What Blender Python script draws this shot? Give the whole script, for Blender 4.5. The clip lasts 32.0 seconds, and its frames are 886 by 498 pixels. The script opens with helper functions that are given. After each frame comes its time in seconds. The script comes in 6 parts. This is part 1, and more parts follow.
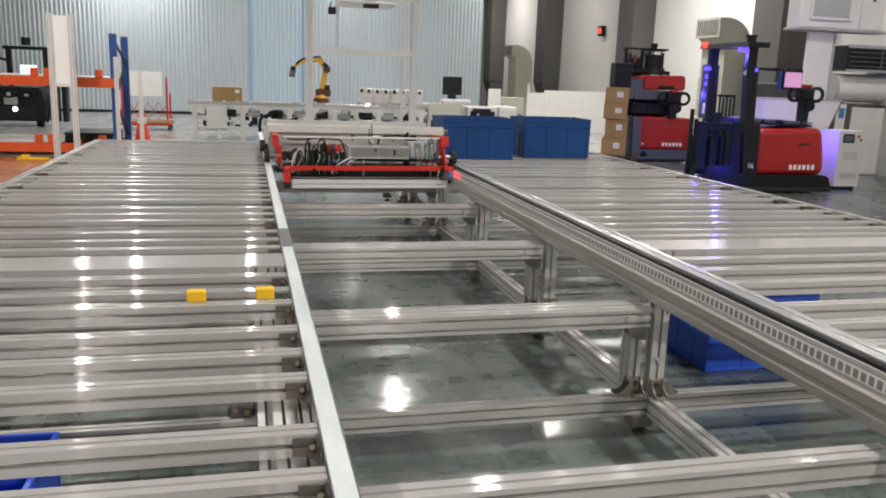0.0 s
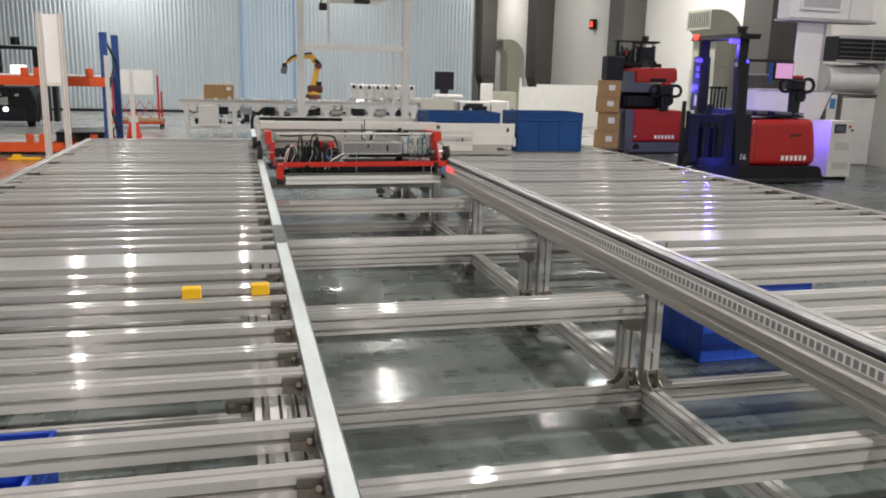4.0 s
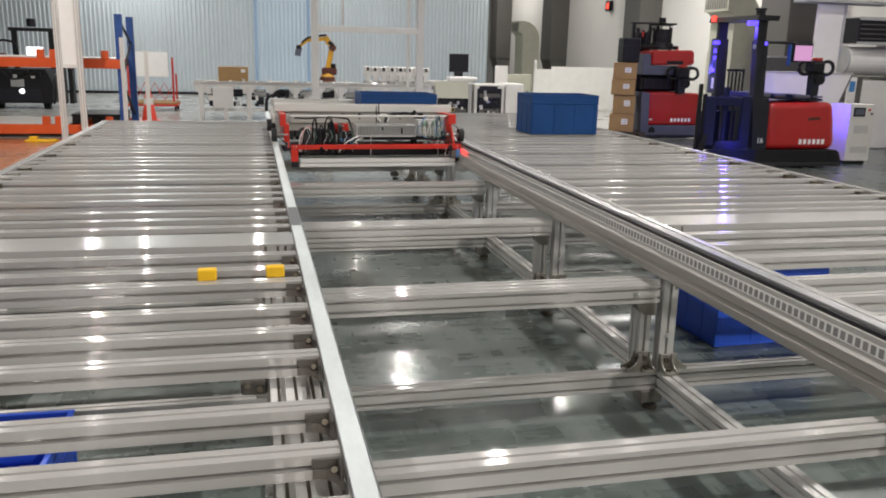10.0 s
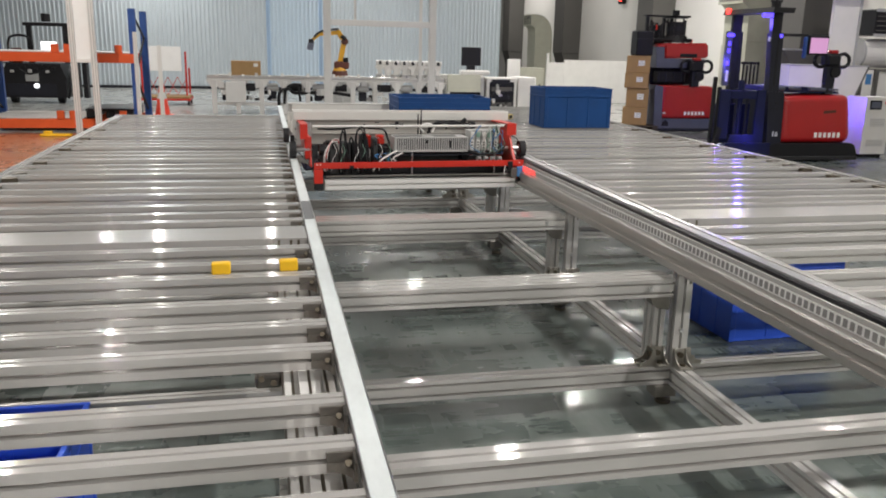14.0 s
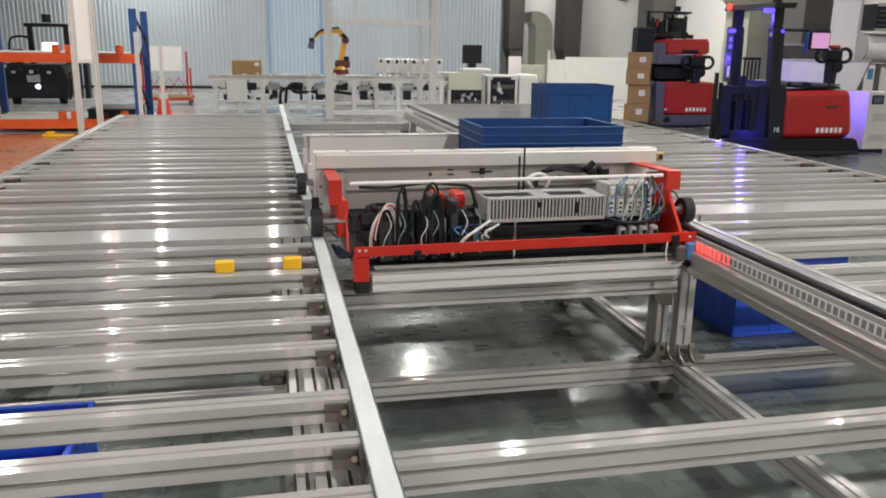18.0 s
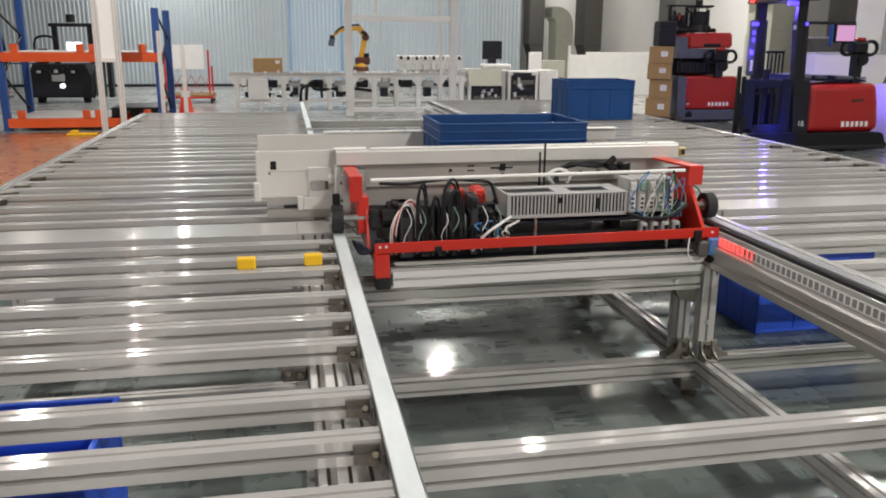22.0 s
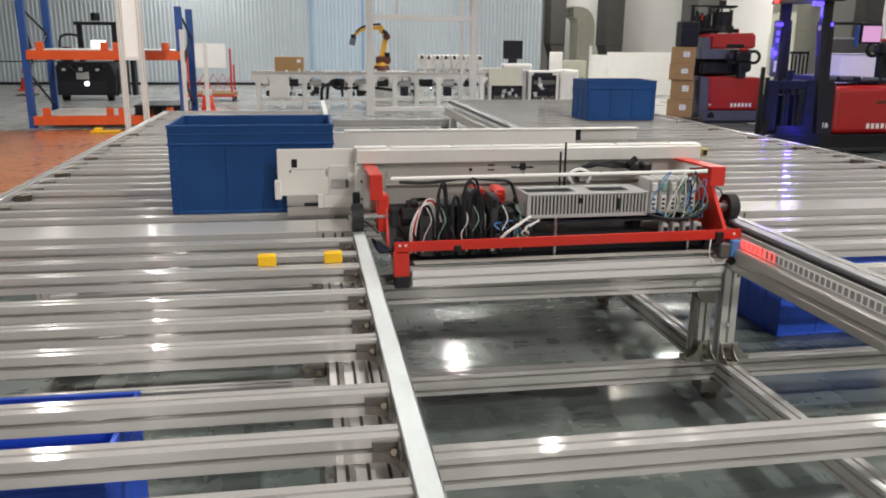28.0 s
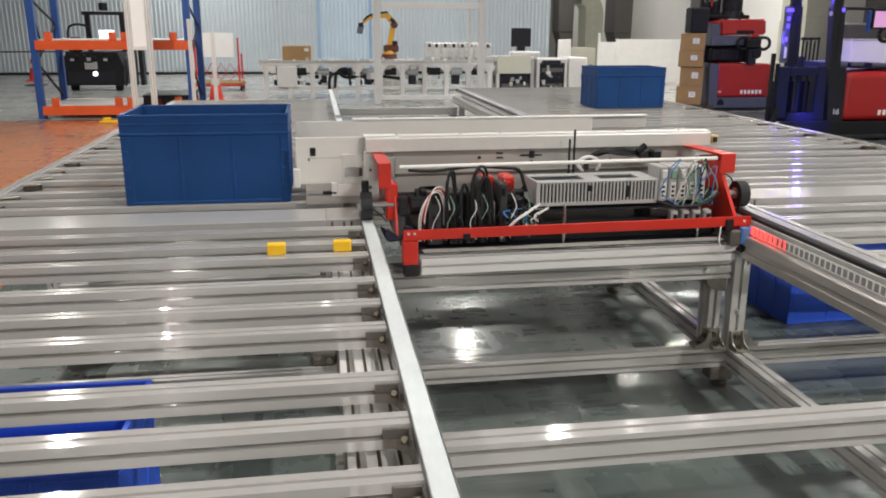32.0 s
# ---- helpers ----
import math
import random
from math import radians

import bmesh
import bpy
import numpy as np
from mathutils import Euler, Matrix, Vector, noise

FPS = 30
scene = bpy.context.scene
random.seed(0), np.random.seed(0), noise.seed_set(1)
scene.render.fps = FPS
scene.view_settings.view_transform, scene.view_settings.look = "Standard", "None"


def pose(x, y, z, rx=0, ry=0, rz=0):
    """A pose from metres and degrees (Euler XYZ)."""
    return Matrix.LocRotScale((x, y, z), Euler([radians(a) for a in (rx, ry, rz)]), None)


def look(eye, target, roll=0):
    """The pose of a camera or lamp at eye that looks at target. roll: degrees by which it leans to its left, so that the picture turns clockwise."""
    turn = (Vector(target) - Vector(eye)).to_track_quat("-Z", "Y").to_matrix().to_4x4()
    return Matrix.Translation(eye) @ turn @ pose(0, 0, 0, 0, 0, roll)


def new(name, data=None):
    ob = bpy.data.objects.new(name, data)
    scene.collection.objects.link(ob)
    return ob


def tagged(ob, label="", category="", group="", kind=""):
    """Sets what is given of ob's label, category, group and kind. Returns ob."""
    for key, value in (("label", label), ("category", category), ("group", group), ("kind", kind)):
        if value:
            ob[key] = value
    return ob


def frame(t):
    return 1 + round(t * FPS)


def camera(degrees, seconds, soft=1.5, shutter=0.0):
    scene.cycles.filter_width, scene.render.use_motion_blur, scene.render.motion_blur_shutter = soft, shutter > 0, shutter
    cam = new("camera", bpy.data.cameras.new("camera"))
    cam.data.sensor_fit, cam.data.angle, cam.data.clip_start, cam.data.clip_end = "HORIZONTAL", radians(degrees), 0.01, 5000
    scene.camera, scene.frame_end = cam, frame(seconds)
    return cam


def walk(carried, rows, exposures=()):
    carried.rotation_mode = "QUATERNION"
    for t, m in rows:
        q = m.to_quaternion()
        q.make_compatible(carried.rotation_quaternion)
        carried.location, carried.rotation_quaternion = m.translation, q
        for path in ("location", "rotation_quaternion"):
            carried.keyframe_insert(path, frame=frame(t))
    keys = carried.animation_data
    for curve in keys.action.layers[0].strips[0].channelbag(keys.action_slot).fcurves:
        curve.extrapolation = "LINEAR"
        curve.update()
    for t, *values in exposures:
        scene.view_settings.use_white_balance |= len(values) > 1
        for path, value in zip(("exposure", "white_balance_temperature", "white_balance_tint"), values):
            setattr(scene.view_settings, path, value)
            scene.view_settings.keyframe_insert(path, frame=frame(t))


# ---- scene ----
P = 0.68  # height of the decks and rails
cam = camera(57.8, 32.0, soft=1.9)


def held(x, y, z, yaw, pitch, roll):
    """A pose of the held camera: heading to the left of +y, tilt up and lean, in degrees."""
    a, b = radians(yaw), radians(pitch)
    ahead = Vector((-math.sin(a) * math.cos(b), math.cos(a) * math.cos(b), math.sin(b)))
    eye = Vector((x, y, z))
    return look(eye, eye + ahead, roll)


PATH = [
    (0.0, -0.1581, 0.5457, 1.322, -13.987, -12.135, 2.112),
    (0.5, -0.1597, 0.5453, 1.3212, -14.018, -12.06, 2.014),
    (1.0, -0.1604, 0.5412, 1.3228, -14.097, -11.99, 1.87),
    (1.5, -0.1585, 0.5376, 1.3235, -14.18, -11.946, 1.85),
    (2.0, -0.1606, 0.5378, 1.3232, -14.259, -11.978, 1.792),
    (2.5, -0.1586, 0.5377, 1.3226, -14.239, -12.067, 1.661),
    (3.0, -0.1597, 0.5343, 1.3227, -14.26, -12.163, 1.591),
    (3.5, -0.1601, 0.5358, 1.321, -14.352, -12.278, 1.523),
    (5.5, -0.1605, 0.5445, 1.318, -14.474, -13.15, 1.427),
    (6.0, -0.1617, 0.5447, 1.3181, -14.433, -13.348, 1.414),
    (6.5, -0.1607, 0.5446, 1.317, -14.356, -13.518, 1.302),
    (7.0, -0.1628, 0.5461, 1.3168, -14.292, -13.7, 1.284),
    (7.5, -0.162, 0.5419, 1.3186, -14.153, -13.852, 1.227),
    (8.0, -0.163, 0.5452, 1.3167, -14.02, -13.88, 1.361),
    (8.5, -0.1634, 0.5491, 1.3155, -13.918, -13.847, 1.424),
    (9.0, -0.1625, 0.5462, 1.3168, -13.816, -13.767, 1.496),
    (9.5, -0.1632, 0.5462, 1.3165, -13.679, -13.679, 1.477),
    (10.0, -0.1626, 0.5413, 1.3181, -13.463, -13.682, 1.501),
    (10.5, -0.163, 0.5412, 1.3175, -13.269, -13.786, 1.502),
    (11.0, -0.164, 0.543, 1.3159, -13.148, -13.89, 1.449),
    (11.5, -0.1651, 0.546, 1.3147, -13.067, -13.934, 1.411),
    (12.0, -0.1648, 0.5502, 1.3142, -13.007, -13.985, 1.4),
    (12.5, -0.1631, 0.5491, 1.3151, -12.884, -13.997, 1.362),
    (13.0, -0.1653, 0.5505, 1.3151, -12.834, -13.999, 1.366),
    (13.5, -0.1655, 0.5473, 1.316, -12.728, -14.048, 1.351),
    (14.0, -0.1655, 0.5458, 1.3165, -12.598, -14.13, 1.337),
    (14.5, -0.1668, 0.5479, 1.3148, -12.544, -14.132, 1.342),
    (16.5, -0.1686, 0.5453, 1.3142, -12.756, -13.997, 1.215),
    (17.0, -0.1672, 0.5452, 1.3132, -12.729, -14.058, 1.139),
    (17.5, -0.168, 0.5474, 1.3137, -12.632, -14.195, 1.008),
    (18.0, -0.1692, 0.5451, 1.3137, -12.452, -14.265, 0.913),
    (18.5, -0.169, 0.5428, 1.3142, -12.113, -14.289, 0.851),
    (19.0, -0.1669, 0.5433, 1.3144, -11.684, -14.263, 0.753),
    (19.5, -0.1666, 0.5455, 1.3135, -11.425, -14.21, 0.706),
    (20.0, -0.1668, 0.5459, 1.3135, -11.274, -14.208, 0.619),
    (20.5, -0.1665, 0.5452, 1.313, -11.19, -14.272, 0.517),
    (21.0, -0.1679, 0.5464, 1.3133, -11.099, -14.351, 0.463),
    (21.5, -0.1696, 0.5445, 1.3136, -11.021, -14.435, 0.466),
    (22.0, -0.1688, 0.5455, 1.3127, -10.945, -14.534, 0.399),
    (22.5, -0.1694, 0.5482, 1.3119, -10.879, -14.65, 0.384),
    (23.0, -0.1693, 0.5505, 1.3113, -10.823, -14.69, 0.442),
    (23.5, -0.1691, 0.5489, 1.3117, -10.785, -14.646, 0.555),
    (24.0, -0.1702, 0.547, 1.3113, -10.706, -14.483, 0.616),
    (24.5, -0.1712, 0.5441, 1.3118, -10.517, -14.335, 0.703),
    (25.0, -0.1698, 0.5423, 1.312, -10.218, -14.273, 0.733),
    (25.5, -0.1711, 0.5427, 1.312, -9.984, -14.28, 0.749),
    (27.5, -0.1707, 0.5468, 1.3107, -9.605, -14.514, 0.651),
    (28.0, -0.1715, 0.5453, 1.3107, -9.567, -14.571, 0.594),
    (28.5, -0.1721, 0.5423, 1.311, -9.519, -14.616, 0.546),
    (29.0, -0.1732, 0.5383, 1.3119, -9.506, -14.626, 0.543),
    (29.5, -0.1721, 0.5402, 1.3106, -9.521, -14.732, 0.455),
    (30.0, -0.1717, 0.5467, 1.309, -9.48, -14.963, 0.384),
    (30.5, -0.1707, 0.5515, 1.3079, -9.412, -15.199, 0.342),
    (31.0, -0.1726, 0.5503, 1.3082, -9.303, -15.346, 0.274),
    (31.5, -0.174, 0.5471, 1.3086, -9.217, -15.38, 0.254),
    (32.0, -0.1736, 0.5456, 1.3086, -8.959, -15.373, 0.266),
]
walk(cam, [(row[0], held(*row[1:])) for row in PATH], exposures=[(0.0, 0.07), (24.0, 0.08), (29.0, 0.18), (32.0, 0.18)])

# ---- light: indoor hall with round high-bay lamps ----
world = bpy.data.worlds.new("hall_air")
scene.world = world
world.use_nodes = True
world.node_tree.nodes["Background"].inputs[0].default_value = (0.95, 0.97, 1.0, 1)
world.node_tree.nodes["Background"].inputs[1].default_value = 0.25
LAMP_Z = 5.2
# rows at negative y and the lamp at y 30 are unseen added fill
LAMPS = [(x, y) for y in (-12.5, -7.5, -2.5, 3.2, 9.2, 16.1, 23.8) for x in (-3.2, 2.75, 7.6)] + [(5.28, 13.7), (-0.1, 20.5), (7.9, 30.0)]
# output by row and by lamp, tuned to balance brightness across the hall
OUTPUT = {20.5: 0.45, -12.5: 1.5, -7.5: 0.65, -2.5: 0.75, 3.2: 1.0, 9.2: 1.2, 16.1: 1.0, 23.8: 1.05, 13.7: 0.42, 30.0: 1.0}
FACTOR = {(2.75, 23.8): 0.28, (-3.2, 3.2): 0.85, (2.75, 16.1): 0.65, (2.75, 3.2): 0.85, (2.75, -2.5): 2.5, (-3.2, -2.5): 0.5, (-3.2, -7.5): 1.2, (-3.2, -12.5): 1.3, (7.6, 16.1): 1.75, (7.6, 9.2): 0.42, (2.75, 9.2): 0.4, (7.6, 3.2): 0.5, (7.6, -2.5): 1.5, (7.6, 23.8): 0.4, (-3.2, 23.8): 0.95, (-3.2, 16.1): 0.85, (-3.2, 9.2): 1.3}
for lx, ly in LAMPS:
    data = bpy.data.lights.new("bay_light", "AREA")
    data.shape, data.size, data.energy, data.color = "DISK", 0.16, 150 * OUTPUT[ly] * FACTOR.get((lx, ly), 1.0), (1.0, 0.962, 0.92)
    ob = new("bay_light", data)
    ob.matrix_basis = look((lx, ly, LAMP_Z - 0.03), (lx, ly, 0))


# blue warning lamps of the stacker truck: at the mast head, on the column and at the tail; lights by the carriage and
# behind are added for blue glow
for place, energy, size in (((5.84, 9.86, 1.7), 22, 0.05), ((5.76, 10.33, 1.2), 14, 0.04), ((7.3, 9.9, 0.62), 9, 0.05), ((5.7, 9.45, 0.34), 2, 0.05), ((6.4, 10.75, 0.6), 16, 0.06)):
    data = bpy.data.lights.new("truck_blue_light", "POINT")
    data.energy, data.color, data.shadow_soft_size = energy, (0.12, 0.08, 1.0), size
    new("truck_blue_light", data).location = place


# ---- materials ----
def material(name, color, rough=0.5, metal=0.0, vary=0.1, scale=8.0, bump=0.0, grain=120.0, stretch=(1, 1, 1), coat=0.0, spread=0.1, shine=0.5, lay="", wear=0.2):
    """A painted, metal or plastic surface with wear at two scales."""
    m = bpy.data.materials.new(name)
    m.use_nodes = True
    nt = m.node_tree
    n, link = nt.nodes, nt.links
    b = n["Principled BSDF"]
    co = n.new("ShaderNodeTexCoord")
    mp = n.new("ShaderNodeMapping")
    mp.inputs["Scale"].default_value = stretch
    link.new(co.outputs["Object"], mp.inputs["Vector"])
    t1, t2 = n.new("ShaderNodeTexNoise"), n.new("ShaderNodeTexNoise")
    t1.inputs["Scale"].default_value, t1.inputs["Detail"].default_value = scale, 5
    t2.inputs["Scale"].default_value, t2.inputs["Detail"].default_value = grain, 3
    link.new(mp.outputs[0], t1.inputs["Vector"])
    link.new(mp.outputs[0], t2.inputs["Vector"])
    mixn = n.new("ShaderNodeMath")
    mixn.operation = "MULTIPLY_ADD"
    mixn.inputs[1].default_value = 0.35
    link.new(t2.outputs["Fac"], mixn.inputs[0])
    link.new(t1.outputs["Fac"], mixn.inputs[2])
    ramp = n.new("ShaderNodeValToRGB")
    ramp.color_ramp.elements[0].position, ramp.color_ramp.elements[1].position = 0.4, 0.95
    ramp.color_ramp.elements[0].color = (*[c * (1 - vary) for c in color], 1)
    ramp.color_ramp.elements[1].color = (*[min(1, c * (1 + vary)) for c in color], 1)
    link.new(mixn.outputs[0], ramp.inputs[0])
    info = n.new("ShaderNodeObjectInfo")
    hsv = n.new("ShaderNodeHueSaturation")
    rnd = n.new("ShaderNodeMapRange")
    rnd.inputs["To Min"].default_value, rnd.inputs["To Max"].default_value = 1 - spread / 2, 1 + spread / 2
    link.new(info.outputs["Random"], rnd.inputs["Value"])
    link.new(rnd.outputs[0], hsv.inputs["Value"])
    link.new(ramp.outputs[0], hsv.inputs["Color"])
    link.new(hsv.outputs[0], b.inputs["Base Color"])
    rr = n.new("ShaderNodeMapRange")
    rr.inputs["To Min"].default_value, rr.inputs["To Max"].default_value = max(0.02, rough * (1 - wear)), min(1, rough * (1 + wear))
    link.new(mixn.outputs[0], rr.inputs["Value"])
    link.new(rr.outputs[0], b.inputs["Roughness"])
    b.inputs["Metallic"].default_value = metal
    b.inputs["Coat Weight"].default_value = coat
    b.inputs["Specular IOR Level"].default_value = shine
    if lay:
        tan = n.new("ShaderNodeTangent")
        tan.direction_type, tan.axis = "RADIAL", lay
        link.new(tan.outputs[0], b.inputs["Tangent"])
        b.inputs["Anisotropic"].default_value = 0.95
    if bump:
        bn = n.new("ShaderNodeBump")
        bn.inputs["Strength"].default_value, bn.inputs["Distance"].default_value = bump, 0.002
        link.new(mixn.outputs[0], bn.inputs["Height"])
        link.new(bn.outputs[0], b.inputs["Normal"])
    return m


def glowing(name, color, strength):
    m = bpy.data.materials.new(name)
    m.use_nodes = True
    b = m.node_tree.nodes["Principled BSDF"]
    b.inputs["Base Color"].default_value = (*[c * 0.3 for c in color], 1)
    b.inputs["Emission Color"].default_value = (*color, 1)
    b.inputs["Emission Strength"].default_value = strength
    return m


ALU = material("anodised aluminium", (0.585, 0.572, 0.55), 0.11, 0.34, 0.06, 3, 0.0, 20, (0.15, 1, 1), lay="X", wear=0.1, shine=0.4)
ALU_Y = material("anodised aluminium along", (0.52, 0.51, 0.49), 0.24, 0.3, 0.04, 3, 0.0, 20, (1, 0.15, 1), lay="Y", wear=0.06)
ALU_Z = material("anodised aluminium upright", (0.56, 0.55, 0.53), 0.3, 0.35, 0.04, 3, 0.0, 20, (1, 1, 0.15), wear=0.06)
RAIL = material("galvanised rail", (0.78, 0.83, 0.83), 0.36, 0.35, 0.12, 9, 0.1, 90, (1, 0.3, 1))
TOPRAIL = material("satin grey top rail", (0.42, 0.425, 0.43), 0.36, 0.5, 0.12, 9, 0.1, 90, (1, 0.3, 1))
RAIL_DARK = material("worn grey rail", (0.2, 0.205, 0.21), 0.4, 0.5, 0.15, 9, 0.1, 90, (1, 0.3, 1))
LOWER = material("brushed lower rail", (0.43, 0.415, 0.39), 0.3, 0.5, 0.15, 4, 0.1, 60, (1, 0.1, 1))
CAST = material("cast bracket", (0.22, 0.205, 0.185), 0.36, 0.75, 0.2, 25, 0.2)
JOINT = material("pale cast joint", (0.36, 0.345, 0.305), 0.4, 0.6, 0.2, 25, 0.2)
BRASS = material("dull bronze fastener", (0.14, 0.12, 0.09), 0.4, 0.8, 0.2, 25)
STEEL = material("bright steel", (0.6, 0.6, 0.6), 0.28, 0.95, 0.1, 30)
DARK = material("black rubber", (0.02, 0.02, 0.022), 0.6, 0, 0.3, 20, 0.1, shine=0.3)
BLACK = material("black plastic", (0.009, 0.009, 0.011), 0.45, 0, 0.2, 10, shine=0.3)
CHARCOAL = material("charcoal painted steel", (0.014, 0.015, 0.022), 0.48, 0, 0.15, 6, shine=0.3)
RED = material("red powder coat", (0.56, 0.02, 0.008), 0.36, 0, 0.12, 6, 0.04, coat=0.2)
TRUCK_RED = material("red truck hood", (0.4, 0.008, 0.01), 0.28, 0, 0.08, 4, coat=0.5)
WHITE = material("white paint", (0.72, 0.71, 0.68), 0.42, 0, 0.05, 5, 0.03)
CREAM = material("cream enamel", (0.68, 0.665, 0.625), 0.4, 0, 0.06, 5)
GREY = material("grey paint", (0.4, 0.4, 0.39), 0.45, 0, 0.1, 5)
BLUE = material("blue tote plastic", (0.005, 0.052, 0.19), 0.5, 0, 0.2, 4, 0.04, shine=0.3)
ROYAL = material("royal blue tote plastic", (0.028, 0.1, 0.62), 0.4, 0, 0.12, 5, 0.04)
SENSOR = material("dull yellow plastic", (0.45, 0.36, 0.12), 0.5, 0, 0.12, 20)
PSU_GREY = material("pale grey case paint", (0.42, 0.42, 0.41), 0.45, 0, 0.06, 6)
PLATE = material("brushed plate", (0.74, 0.73, 0.71), 0.4, 0.1, 0.06, 4, 0.03, 60, (0.15, 1, 1))
NAVY = material("navy rack paint", (0.02, 0.075, 0.28), 0.4, 0, 0.15, 6)
ORANGE = material("orange rack paint", (0.72, 0.1, 0.02), 0.42, 0, 0.1, 6)
YELLOW = material("yellow block plastic", (0.85, 0.5, 0.01), 0.45, 0, 0.06, 20)
ROBOT = material("robot yellow enamel", (0.66, 0.34, 0.015), 0.35, 0, 0.1, 6, coat=0.3)
ROBOT_DARK = material("dark brown joint", (0.09, 0.022, 0.012), 0.4, 0, 0.2, 8)
CREAM2 = material("sage cream enamel", (0.52, 0.52, 0.42), 0.45, 0, 0.06, 5)
CARD = material("brown cardboard", (0.36, 0.225, 0.1), 0.85, 0, 0.1, 8, 0.1)
SLATE = material("slate grey truck paint", (0.09, 0.1, 0.14), 0.45, 0, 0.12, 6)
CHARGER = material("pale grey charger paint", (0.64, 0.625, 0.59), 0.5, 0, 0.06, 5)
DEEP = material("dark navy steel", (0.008, 0.011, 0.05), 0.5, 0, 0.15, 6, shine=0.25)
OFFWHITE = material("off-white sheet steel", (0.74, 0.725, 0.69), 0.45, 0, 0.06, 3)
MARK = material("grey print", (0.27, 0.265, 0.26), 0.6, 0, 0.1)
TAPE = material("glossy white tape", (0.93, 0.93, 0.91), 0.35, 0, 0.02)
PAPER = material("white paper label", (0.86, 0.86, 0.84), 0.7, 0, 0.03)
ARM = material("pale grey arm enamel", (0.6, 0.59, 0.56), 0.4, 0.1, 0.08, 5)
# tone set dark, partly for the shade under the arm channel
WEB = material("satin arm plate", (0.42, 0.405, 0.375), 0.4, 0.35, 0.12, 5, 0.03, 60, (0.15, 1, 1))
BOARD = material("green circuit board", (0.03, 0.12, 0.07), 0.45, 0, 0.2, 40)
WOOD = material("dark pallet wood", (0.07, 0.055, 0.04), 0.8, 0, 0.3, 12, 0.3)
CABLE = material("black cable", (0.011, 0.011, 0.013), 0.5, 0, 0.2, 30, shine=0.3)
DRIVE = material("dark grey moulded case", (0.03, 0.032, 0.033), 0.55, 0, 0.15, 20, 0.04)
CABLE_W = material("white cable", (0.75, 0.74, 0.72), 0.5, 0, 0.1, 30)
CABLE_B = material("blue cable", (0.06, 0.22, 0.5), 0.45, 0, 0.1, 30)
CABLE_G = material("green cable", (0.2, 0.34, 0.27), 0.5, 0, 0.1, 30)
COLUMN = material("dark grey column paint", (0.105, 0.1, 0.093), 0.7, 0, 0.1, 2, 0.05)
WALL = material("white plaster wall", (0.7, 0.685, 0.65), 0.85, 0, 0.05, 0.8, 0.1, 20)
LOWWALL = material("beige dado paint", (0.5, 0.49, 0.42), 0.7, 0, 0.06, 1.0, 0.1)
SHEET = material("pale blue corrugated sheet", (0.62, 0.69, 0.735), 0.42, 0.05, 0.08, 0.6, 0.02, 8, (1, 1, 0.4))
SHEET_B = material("blue corrugated sheet", (0.62, 0.74, 0.84), 0.42, 0.05, 0.06, 0.6, 0.02, 8, (1, 1, 0.4))
SHEET_S = material("strong blue sheet edge", (0.4, 0.55, 0.73), 0.42, 0.05, 0.06, 0.6, 0.02, 8)
CEIL = material("grey ceiling deck", (0.3, 0.3, 0.3), 0.8, 0, 0.1, 1)
CONE = material("orange cone", (0.82, 0.065, 0.03), 0.5, 0, 0.08, 8)
GREENISH = material("sage machine paint", (0.36, 0.36, 0.29), 0.55, 0, 0.08, 5)
LED_R = glowing("red led", (1.0, 0.05, 0.03), 3.0)
LED_T = glowing("red lit tape", (1.0, 0.06, 0.05), 2.4)
LED_B = glowing("blue led", (0.1, 0.06, 1.0), 2.4)
SCREEN = glowing("lit screen", (0.8, 0.4, 0.72), 0.65)
SCREEN_W = glowing("white screen", (0.95, 0.97, 1.0), 2.0)


